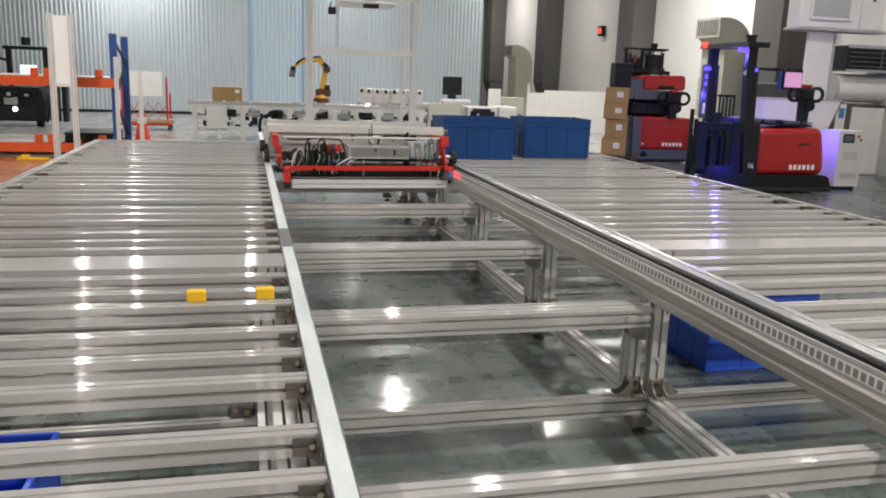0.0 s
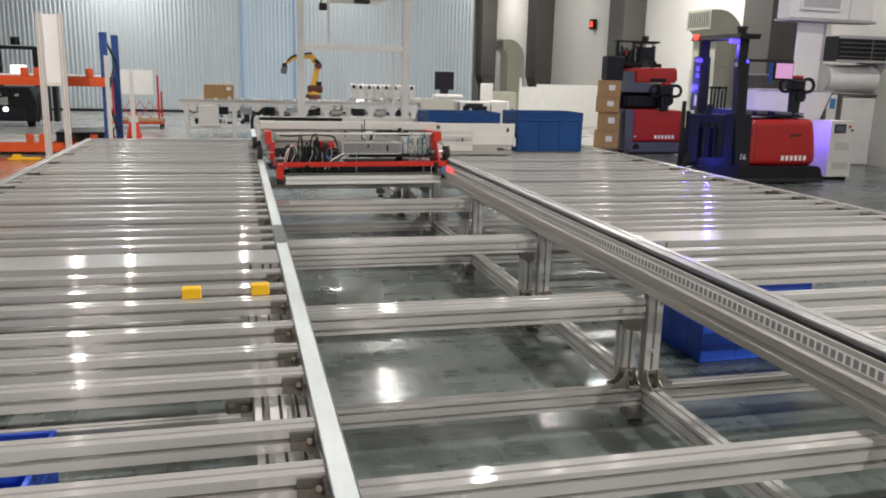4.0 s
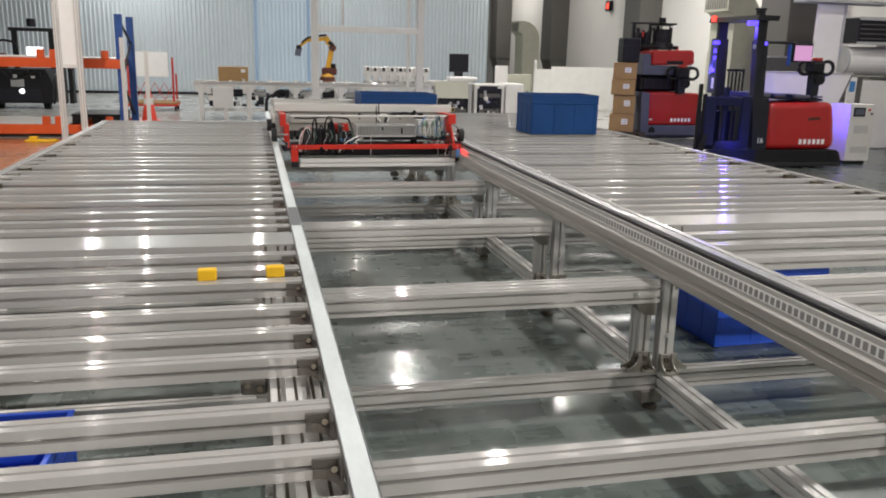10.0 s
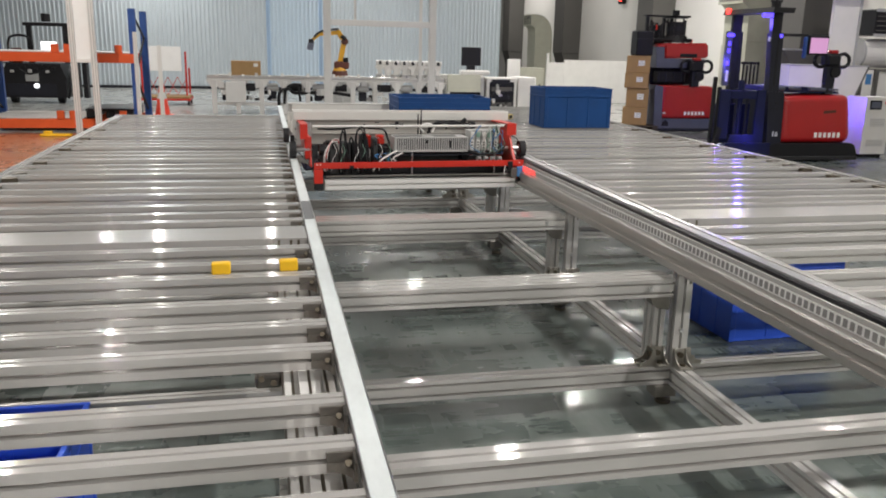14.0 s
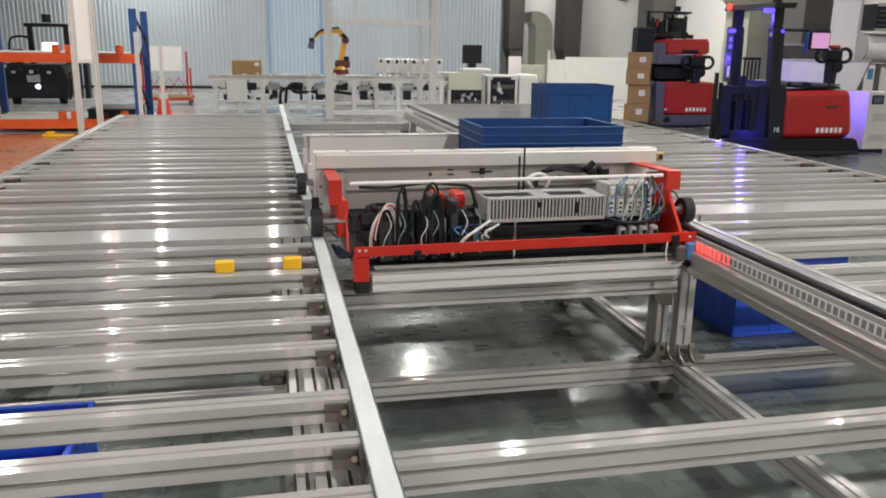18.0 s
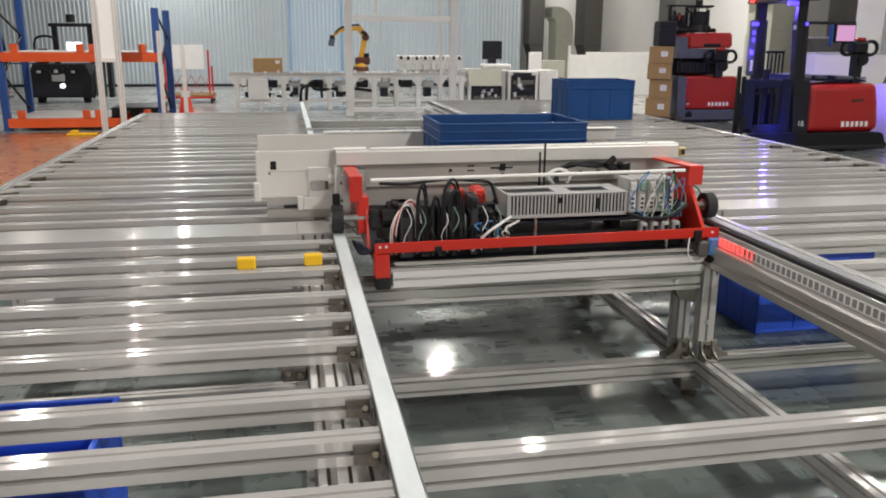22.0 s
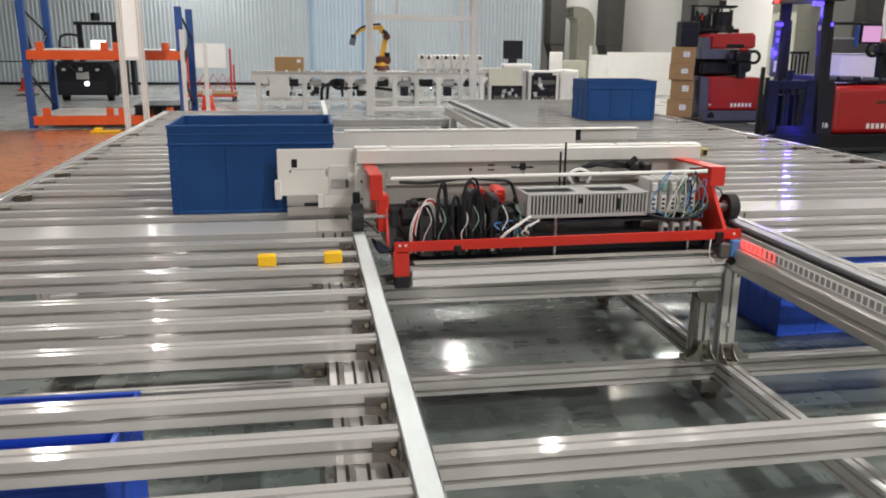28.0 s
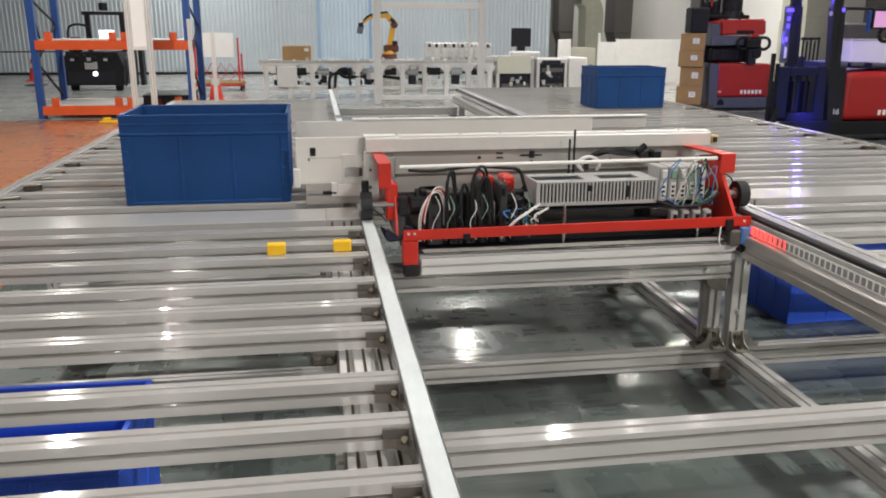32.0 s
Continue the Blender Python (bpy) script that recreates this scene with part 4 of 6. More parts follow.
for mx, my, mw, mh in ((0.17, 0.0, 0.06, 0.1), (0.445, 0.02, 0.05, 0.075), (0.5, 0.0, 0.035, 0.06), (0.98, 0.03, 0.04, 0.05)):
    part("drive_box", box(sx(mx), sx(mx) + mw, my, my + 0.07, -0.03, mh, 0.006), BLACK, shuttle)
for bx, bz in ((0.515, -0.03),):
    brd = part("circuit_board", box(sx(bx), sx(bx) + 0.05, -0.062, -0.059, bz, bz + 0.045, 0), BOARD, shuttle, "green circuit board")
    for k in range(4):
        part("chip", box(sx(bx) + 0.006 + 0.011 * k, sx(bx) + 0.013 + 0.011 * k, -0.066, -0.0622, bz + 0.008 + 0.008 * (k % 3), bz + 0.02 + 0.006 * (k % 2), 0), (CREAM, BLACK, GREY, STEEL)[k], brd)
# dense black looms between the drives
for k in range(7):
    x = sx(rng.choice((0.17, 0.235, 0.3, 0.355, 0.4, 0.47)) + rng.uniform(-0.008, 0.008))
    zt = rng.uniform(0.02, 0.09)
    part("loom", tube([(x, -0.045, -0.08), (x + rng.uniform(-0.012, 0.012), -0.09, -0.01), (x + rng.uniform(-0.015, 0.015), -0.075, zt * 0.6), (x + rng.uniform(-0.01, 0.02), -0.03, zt), (x + rng.uniform(-0.02, 0.02), 0.04, zt - 0.03)], rng.choice((0.0036, 0.0045, 0.0055)), 6), CABLE, shuttle, "black cable")
for k in range(12):
    x = sx(0.47) + rng.uniform(0, 0.1)
    part("loom", tube([(x, -0.05, -0.02), (x + rng.uniform(-0.03, 0.03), -0.08, rng.uniform(0.0, 0.03)), (x + rng.uniform(-0.05, 0.05), -0.06, rng.uniform(0.02, 0.05)), (x + 0.04, -0.03, 0.03)], 0.0032, 5), (CABLE, CABLE, CABLE_B, CABLE_W)[k % 4], shuttle, ("black cable", "black cable", "blue lead", "white lead")[k % 4])
# bearing blocks and fittings beside the end posts
part("bearing_block", box(sx(0.088), sx(0.118), -0.045, -0.005, 0.02, 0.085, 0.006), DARK, shuttle)
part("sensor_bracket", prism([(sx(-0.02), 0.05), (sx(0.03), 0.05), (sx(0.03), 0.19), (sx(0.0), 0.19), (sx(0.0), 0.12), (sx(-0.02), 0.1)], "y", 0.05, 0.058), STEEL, shuttle)
part("end_sensor", box(sx(-0.03), sx(-0.005), 0.03, 0.05, 0.07, 0.13, 0.003), BLACK, shuttle)
for k in range(4):
    part("fitting_bolt", rod((sx(-0.01) + 0.012 * (k % 2), 0.049, 0.075 + 0.03 * k), (sx(-0.01) + 0.012 * (k % 2), 0.042, 0.075 + 0.03 * k), 0.005, 8), (STEEL, BRASS)[k % 2], shuttle)
part("sensor_cable", tube([(sx(-0.015), 0.03, 0.1), (sx(-0.02), 0.0, 0.06), (sx(0.02), -0.02, 0.03), (sx(0.05), -0.03, 0.0)], 0.003, 5), CABLE, shuttle)
part("red_gusset", prism([(-0.06, -0.05), (0.06, -0.05), (0.06, 0.11), (0.0, 0.11)], "x", sx(0.076), sx(0.084)), RED, shuttle)
# corner by the code reader
part("reader_clamp", box(sx(1.235), sx(1.272), -0.165, -0.13, -0.1, -0.045, 0.005), COLUMN, shuttle, "dark grey clamp")
part("reader_base", box(sx(1.275), sx(1.31), -0.168, -0.125, -0.125, -0.0955, 0.004), BLACK, shuttle)
part("reader_cable", tube([(sx(1.2), -0.15, -0.03), (sx(1.19), -0.165, -0.08), (sx(1.21), -0.165, -0.115), (sx(1.25), -0.16, -0.11), (sx(1.28), -0.15, -0.09)], 0.0022, 6), CABLE_W, shuttle, "pale cable")
part("wheel_cable", tube([(sx(1.3), 0.1, 0.12), (sx(1.335), 0.05, 0.1), (sx(1.34), 0.0, 0.02), (sx(1.325), -0.04, -0.02)], 0.003, 5), CABLE, shuttle)
# input modules with coloured leads
for k in range(5):
    x = sx(1.005) + 0.036 * k
    mod = part("io_module", box(x, x + 0.031, -0.05, 0.05, 0.045, 0.165, 0.003), PSU_GREY, shuttle, "pale grey wiring module")
    part("plug", box(x + 0.005, x + 0.026, -0.06, -0.05, 0.125, 0.155, 0.002), CABLE_G if k % 2 else CREAM, mod)
    part("terminal_row", box(x + 0.006, x + 0.025, -0.056, -0.05, 0.055, 0.11, 0.001), CREAM, mod)
    for j in range(3):
        part("terminal_hole", box(x + 0.01, x + 0.02, -0.0575, -0.0562, 0.06 + 0.016 * j, 0.068 + 0.016 * j, 0), BLACK, mod)
for k in range(4):
    x = sx(1.05) + 0.042 * k
    rel = part("relay", box(x, x + 0.026, -0.075, -0.04, -0.045, 0.012, 0.005), PSU_GREY, shuttle, "clear relay in a dark socket")
    part("relay_socket", box(x + 0.005, x + 0.021, -0.0775, -0.0752, -0.04, 0.0, 0.001), BLACK, rel)
part("harness", tube([(sx(0.99), -0.08, 0.05), (sx(1.06), -0.09, 0.032), (sx(1.14), -0.09, 0.034), (sx(1.19), -0.08, 0.05), (sx(1.22), -0.06, 0.07)], 0.006), CABLE, shuttle, "black cable")
for k in range(14):
    x = sx(0.99) + rng.uniform(0.0, 0.19)
    z = rng.uniform(0.12, 0.17)
    mat, lab = ((CABLE_B, "blue lead"), (CABLE_G, "pale green lead"), (CABLE, "black lead"), (CABLE_W, "white lead"))[k % 4]
    part("lead", tube([(x, -0.06, z), (x + rng.uniform(-0.02, 0.02), -0.09, z + 0.03), (x + rng.uniform(-0.05, 0.05), -0.08, 0.09), (x + rng.uniform(-0.04, 0.04), -0.07, 0.03)], 0.0021, 5), mat, shuttle, lab)
part("cable_loop", tube([(sx(0.74), 0.0, 0.15), (sx(0.72), 0.0, 0.18), (sx(0.76), 0.0, 0.2), (sx(0.80), 0.0, 0.18), (sx(0.79), 0.0, 0.15)], 0.006), CABLE_W, shuttle, "white looped cable")
for k in range(7):
    w1, w2 = rng.uniform(-0.012, 0.012), rng.uniform(-0.01, 0.014)
    part("hose", tube([(sx(0.8) + w1, 0.14, 0.13), (sx(0.81) + w2, 0.15, 0.165 + w1), (sx(0.86), 0.155 + w1, 0.187 + w2), (sx(0.95), 0.15, 0.19 + w1), (sx(1.03) + w2, 0.15, 0.175 + w2), (sx(1.08), 0.13, 0.13 + w1)], 0.005), CABLE, shuttle, "black hose")
part("hose_connector", box(sx(1.05), sx(1.09), 0.12, 0.17, 0.15, 0.2, 0.008), BLACK, shuttle)
part("hose_gland", rod((sx(1.0), 0.14, 0.19), (sx(1.03), 0.14, 0.215), 0.012, 10), BLACK, shuttle)
for ax, az in ((0.748, 0.28), (0.73, 0.245)):
    part("antenna", rod((sx(ax), 0.12, 0.12), (sx(ax), 0.12, az), 0.004, 8), BLACK, shuttle, "black rod antenna")
for k in range(8):
    x = sx(0.2) + 0.045 * k + rng.uniform(-0.015, 0.015)
    mat, lab = ((CABLE_W, "white wire"), (CABLE_G, "green wire"), (CABLE, "black wire"))[k % 3]
    part("wire", tube([(x, -0.06, 0.09), (x + 0.012, -0.085, 0.05), (x - 0.012, -0.09, 0.0), (x + rng.uniform(-0.02, 0.02), -0.08, -0.06)], 0.0016, 5), mat, shuttle, lab)
part("cable", tube([(sx(0.12), -0.04, 0.175), (sx(0.22), -0.035, 0.17), (sx(0.34), -0.035, 0.182), (sx(0.44), -0.035, 0.175), (sx(0.5), -0.03, 0.165), (sx(0.52), -0.03, 0.12), (sx(0.53), -0.03, 0.09)], 0.006), CABLE, shuttle, "black cable")
for k in range(5):
    part("cable", tube([(sx(0.03) + 0.008 * k, -0.02, -0.02 - 0.006 * k), (sx(0.045), -0.07, -0.05 + 0.008 * k), (sx(0.07) + 0.006 * k, -0.1, -0.045), (sx(0.1), -0.11, -0.03 + 0.008 * k), (sx(0.135), -0.1, -0.02)], 0.0045, 6), DEEP if k % 2 else CABLE, shuttle, "dark blue cable")
for k, bx in enumerate((0.42, 0.62, 0.86, 0.93, 1.02)):
    part("web_bolt", rod((sx(bx), 0.221, 0.17 - 0.02 * (k % 2)), (sx(bx), 0.229, 0.17 - 0.02 * (k % 2)), 0.006, 8), CHARCOAL, shuttle)
part("web_latch", box(sx(0.575), sx(0.66), 0.222, 0.228, 0.172, 0.178, 0.001), CHARCOAL, shuttle)
part("web_mark", box(sx(0.485), sx(0.51), 0.224, 0.2275, 0.182, 0.187, 0), CHARCOAL, shuttle)
part("web_mark", box(sx(0.485), sx(0.51), 0.224, 0.2275, 0.165, 0.17, 0), CHARCOAL, shuttle)
part("web_latch", box(sx(0.61), sx(0.63), 0.219, 0.228, 0.165, 0.19, 0.002), CHARCOAL, shuttle)
part("bar_clip", box(sx(0.285), sx(0.31), -0.154, -0.128, -0.04, -0.02, 0.002), BLACK, shuttle)
part("bar_clip", box(sx(1.215), sx(1.245), -0.156, -0.12, -0.05, -0.005, 0.002), BLACK, shuttle)
part("corner_plate", box(sx(0.02), sx(0.1), 0.16, 0.215, 0.04, 0.19, 0.003), STEEL, shuttle)
part("dark_tray", box(sx(0.14), sx(1.25), -0.02, 0.21, -0.09, -0.02, 0.004), BLACK, shuttle)
part("reader", box(sx(1.27), sx(1.315), -0.17, -0.12, -0.095, -0.035, 0.004), CABLE_B, shuttle, "blue code reader")
# glowing cells stand for the reader's red light falling on the tape
for k in range(9):
    part("lit_tape_cell", box(sx(1.304), sx(1.308), -0.186 - 0.027 * k, -0.17 - 0.027 * k, -0.059, -0.032, 0), LED_T, shuttle, "glowing red cell for reader light on the tape")
part("yellow_sensor", box(sx(1.3185), sx(1.348), 0.19, 0.225, 0.208, 0.24, 0.004), SENSOR, shuttle, "dull yellow sensor block")
part("sensor_face", box(sx(1.324), sx(1.342), 0.186, 0.1898, 0.214, 0.234, 0.002), CHARCOAL, shuttle)
part("rear_cover", box(sx(0.12), sx(1.25), 0.82, 0.9, -0.05, 0.18, 0.004), GREY, shuttle)

# ---- left: pallet rack, posts, truck, cones ----
rack = thing("pallet_rack", pose(0, 0, 0), "blue and orange steel pallet rack, mostly empty", "pallet rack")
for ux in (-4.2, -2.05):
    for uy in (13.2, 14.35):
        part("upright", box(ux, ux + 0.1, uy, uy + 0.08, 0, 2.15 if ux < -3 else 1.75, 0.004), NAVY, rack)
    for k in range(3):
        part("brace", rod((ux + 0.05, 13.28 if k % 2 else 14.35, 0.25 + 0.55 * k), (ux + 0.05, 14.35 if k % 2 else 13.28, 0.8 + 0.55 * k if k < 2 else 1.7), 0.018, 8), CHARCOAL, rack)
for z in (0.05, 0.985):
    for uy in (13.16, 14.38):
        part("orange_beam", box(-4.12, -2.0, uy, uy + 0.05, z, z + 0.13, 0.004), ORANGE, rack)
    part("shelf", box(-4.08, -2.75 if z < 0.5 else -2.04, 13.215, 14.375, z + 0.132, z + 0.147, 0.003), CREAM, rack, "cream shelf board")
    for bx in (-3.98, -3.1, -2.93, -2.25):
        part("pallet_stop", box(bx, bx + 0.1, 13.15, 13.2, z + 0.13, z + 0.25, 0.004), ORANGE, rack)
guard2 = thing("floor_guard", pose(-3.0, 12.6, 0), "small yellow floor guard beside the rack foot", "floor guard")
part("plate", box(-0.2, 0.2, -0.06, 0.06, 0, 0.03, 0.006), YELLOW, guard2)
part("lug", box(-0.15, -0.05, -0.05, 0.05, 0.03, 0.07, 0.006), YELLOW, guard2)
pal = thing("pallet", pose(-2.4, 13.8, 0.182), "dark plastic pallet lying in the rack", "pallet")
part("top", box(-0.34, 0.34, -0.5, 0.5, 0.1, 0.14, 0.01), BLACK, pal)
for bx in (-0.27, 0, 0.27):
    part("runner", box(bx - 0.06, bx + 0.06, -0.5, 0.5, 0, 0.1, 0.01), BLACK, pal)


def post(x, y, h, name="white_post"):
    t = thing(name, pose(x, y, 0), "tall white aluminium profile post on the floor", "post", "white posts")
    part("profile", beam_z(0.05, 0.05, h), WHITE, t)
    part("base_plate", box(-0.06, 0.06, -0.06, 0.06, 0, 0.012, 0.003), STEEL, t)
    return t


guard = thing("guard_stand", pose(-2.55, 12.5, 0), "white profile stand with a clear upper panel", "guard stand")
for gx in (-0.12, 0.137):
    part("profile", beam_z(0.075, 0.06, 1.95), WHITE, guard, "", pose(gx, 0, 0))
# grey strips laid on the profiles for the shade in their slots
for gx in (-0.12, 0.137):
    for go in (-0.02, 0.012):
        part("groove", box(gx + go, gx + go + 0.008, -0.0325, -0.0305, 0.0, 1.95, 0), GREY, guard)
part("panel", box(-0.08, 0.1, -0.005, 0.005, 1.05, 1.93, 0.002), PAPER, guard)
part("crossbar", box(-0.08, 0.1, -0.03, 0.03, 1.0, 1.05, 0.003), WHITE, guard)
post(-1.87, 12.5, 1.42)
post(-1.565, 12.5, 1.25)
truck = thing("pallet_truck", pose(-4.75, 19.0, 0), "black automated forklift behind the rack", "forklift")
part("body", prism([(-0.6, 0.12), (0.6, 0.12), (0.62, 0.5), (0.52, 0.8), (-0.5, 0.8), (-0.6, 0.5)], "y", -0.35, 0.5), BLACK, truck)
part("panel", box(-0.15, 0.1, -0.37, -0.352, 0.45, 0.6, 0.005), GREY, truck)
part("lamp", rod((0.05, -0.36, 0.36), (0.05, -0.39, 0.36), 0.05, 14), SCREEN_W, truck)
for gx in (-0.15, 0.55):
    part("mast", box(gx - 0.05, gx + 0.05, 0.2, 0.3, 0.8, 1.62, 0.006), BLACK, truck)
part("mast_top", box(-0.25, 0.65, 0.18, 0.3, 1.55, 1.62, 0.006), BLACK, truck)
part("guard_frame", tube([(-0.5, 0.0, 0.8), (-0.48, 0, 1.3), (-0.1, 0, 1.3), (-0.1, 0.1, 0.85)], 0.025), BLACK, truck)
for k in range(9):
    gx, gz = -0.42 + 0.11 * k, 0.62 + 0.05 * (k % 3)
    part("fitting", box(gx, gx + 0.07, -0.40, -0.351, gz, gz + 0.05 + 0.02 * (k % 2), 0.006), BLACK if k % 3 else GREY, truck)
for gx in (-0.64, 0.62):
    part("bumper", tube([(gx, -0.3, 0.1), (gx * 1.08, -0.32, 0.3), (gx * 1.06, -0.25, 0.62), (gx, 0.1, 0.7)], 0.022), BLACK, truck)
part("cable", tube([(-0.3, -0.36, 0.75), (-0.1, -0.42, 0.6), (0.15, -0.42, 0.65), (0.35, -0.38, 0.78)], 0.015), CABLE, truck)
for gx, gh in ((0.72, 1.5), (0.88, 1.25)):
    part("fork_mast", box(gx, gx + 0.09, -0.1, 0.15, 0.1, gh, 0.008), BLACK, truck)
part("mast_tie", box(0.7, 0.98, -0.08, 0.02, 0.95, 1.03, 0.006), CHARCOAL, truck)
part("seat_back", box(-0.5, -0.28, 0.05, 0.15, 0.8, 1.1, 0.03), ROBOT_DARK, truck)
part("front_panel", box(-0.5, 0.42, -0.36, -0.3505, 0.16, 0.4, 0.006), CHARCOAL, truck)
part("scanner", rod((0.2, 0.2, 1.64), (0.2, 0.2, 1.8), 0.09, 14), BLACK, truck)
part("screen", box(0.12, 0.42, -0.05, 0.0, 1.05, 1.24, 0.008), SCREEN_W, truck)
for gx in (-0.45, 0.45):
    part("wheel", rod((gx - 0.06, -0.1, 0.12), (gx + 0.06, -0.1, 0.12), 0.12, 18), DARK, truck)


def cone(x, y, h):
    c = thing("traffic_cone", pose(x, y, 0), "orange traffic cone with a white band", "traffic cone", "cones")
    part("base", box(-0.17, 0.17, -0.17, 0.17, 0, 0.03, 0.01), CONE, c)
    part("cone", rod((0, 0, 0.03), (0, 0, h), 0.13, 18, None, 0.025), CONE, c)
    part("band", rod((0, 0, h * 0.5), (0, 0, h * 0.68), 0.13 - 0.105 * 0.48 + 0.004, 18, None, 0.13 - 0.105 * 0.67 + 0.004), WHITE, c)


# tall dark tapered object of unknown use, with an assumed stand
tapered = thing("tapered_object", pose(-6.35, 20.6, 0), "tall dark tapered object on a slim stand", "banner")
part("cloth", prism([(-0.16, 0.75), (0.1, 0.75), (-0.12, 2.0), (-0.2, 2.02)], "y", -0.03, 0.03), CHARCOAL, tapered)
part("pole", rod((-0.16, 0, 0), (-0.2, 0, 2.05), 0.016, 8), BLACK, tapered)
part("base", box(-0.36, 0.04, -0.2, 0.2, 0, 0.02, 0.006), BLACK, tapered)
arm_gate = thing("barrier_pole", pose(-6.9, 21.5, 0), "slim dark barrier pole between two posts", "barrier")
part("rail", rod((-1.0, 0, 0.72), (2.4, 0, 0.74), 0.014, 8), CHARCOAL, arm_gate)
for gx in (-0.98, 2.38):
    part("post", rod((gx, 0, 0), (gx, 0, 0.78), 0.02, 8), CHARCOAL, arm_gate)

cone(-1.95, 15.8, 0.62)
cone(-7.1, 22.4, 0.62)
cart = thing("board_trolley", pose(-2.2, 18.8, 0), "red trolley with a white board standing on it", "trolley")
part("frame", box(-0.48, 0.52, -0.42, 0.42, 0.1, 0.14, 0.008), RED, cart)
part("deck", box(-0.46, 0.5, -0.4, 0.4, 0.1405, 0.18, 0.006), CARD, cart, "worn brown deck board")
for k in range(4):
    gx = -0.4 + 0.2 * k
    part("lattice", rod((gx, 0.36, 0.18), (gx + 0.2, 0.36, 0.55), 0.006, 6), RED, cart)
    part("lattice", rod((gx + 0.2, 0.36, 0.18), (gx, 0.36, 0.55), 0.006, 6), RED, cart)
for gx in (-0.43, 0.45):
    part("upright", rod((gx, -0.36, 0.2), (gx, -0.36, 1.1), 0.02, 8), RED, cart)
    part("upright", rod((gx, 0.36, 0.2), (gx, 0.36, 0.75), 0.02, 8), RED, cart)
    part("caster", rod((gx, -0.3, 0.05), (gx + 0.04, -0.3, 0.05), 0.05, 14), DARK, cart)
    part("caster", rod((gx, 0.3, 0.05), (gx + 0.04, 0.3, 0.05), 0.05, 14), DARK, cart)
part("board", box(-0.4, 0.36, -0.3, -0.28, 0.7, 1.2, 0.004), PAPER, cart)

# ---- centre: assembly line, robot, gantry ----
line = thing("assembly_line", pose(0, 16.3, 0), "white assembly conveyor line with dark motors below", "conveyor")
part("top", box(-1.2, 3.3, 0, 0.9, 0.62, 0.69, 0.01), WHITE, line)
part("top_rail", box(-1.2, 3.3, -0.02, 0.02, 0.66, 0.72, 0.004), ALU, line)
part("stretcher", box(-1.1, 3.2, 0.05, 0.1, 0.16, 0.22, 0.004), WHITE, line)
for k in range(11):
    lx = -1.12 + 0.43 * k
    part("leg", box(lx, lx + 0.09, 0.0, 0.09, 0, 0.62, 0.008), WHITE, line)
    part("gusset", prism([(lx - 0.1, 0.62), (lx + 0.19, 0.62), (lx + 0.09, 0.48), (lx, 0.48)], "y", 0.01, 0.07), WHITE, line)
    part("motor", rod((lx + 0.14, 0.12, 0.5), (lx + 0.36, 0.12, 0.5), 0.07, 14), BLACK if k % 2 else GREY, line)
    if k % 2 == 0:
        part("gearbox", box(lx + 0.18, lx + 0.32, 0.1, 0.3, 0.25, 0.42, 0.01), CHARCOAL, line)
    part("slat", box(lx + 0.05, lx + 0.35, 0.1, 0.8, 0.691, 0.705, 0.004), ALU if k % 3 else CREAM, line)
part("control_box", box(-0.87, -0.5, -0.06, -0.001, 0.22, 0.6, 0.006), WHITE, line)
part("cable", tube([(0.2, -0.02, 0.2), (0.25, -0.04, 0.5), (0.45, -0.04, 0.55), (0.5, -0.02, 0.25)], 0.025), CABLE, line)
lrng = random.Random(9)
for k in range(80):
    x, z = lrng.uniform(-1.05, 3.2), lrng.choice((0.25, 0.36, 0.48, 0.54))
    w, h = lrng.uniform(0.04, 0.14), lrng.uniform(0.04, 0.12)
    mat, nm = lrng.choice(((BLACK, "valve"), (WHITE, "bracket"), (GREY, "drive_box"), (WHITE, "bracket"), (STEEL, "cylinder_block")))
    y = lrng.uniform(-0.03, 0.3)
    part(nm, box(x, x + w, y, y + 0.08, z, z + h, 0.008), mat, line)
for k in range(18):
    x = -1.05 + 0.24 * k
    part("guide_clip", box(x, x + 0.05, -0.03, 0.05, 0.705, 0.735 + 0.03 * (k % 2), 0.005), WHITE if k % 3 else STEEL, line)
part("lower_shelf", box(0.9, 3.2, 0.1, 0.7, 0.1, 0.13, 0.006), WHITE, line)
part("hose", tube([(0.1, 0.0, 0.15), (0.12, -0.05, 0.42), (0.3, -0.05, 0.48), (0.42, 0.0, 0.4), (1.0, 0.05, 0.42), (1.5, 0.05, 0.36)], 0.03), CABLE, line)
carton = thing("carton", pose(-0.49, 16.6, 0.706), "closed brown cardboard carton on the line", "carton", "cartons")
part("box", box(-0.27, 0.27, -0.2, 0.2, 0, 0.27, 0.006), CARD, carton)
part("sticker", box(0.14, 0.22, -0.203, -0.2005, 0.17, 0.23, 0), PAPER, carton)
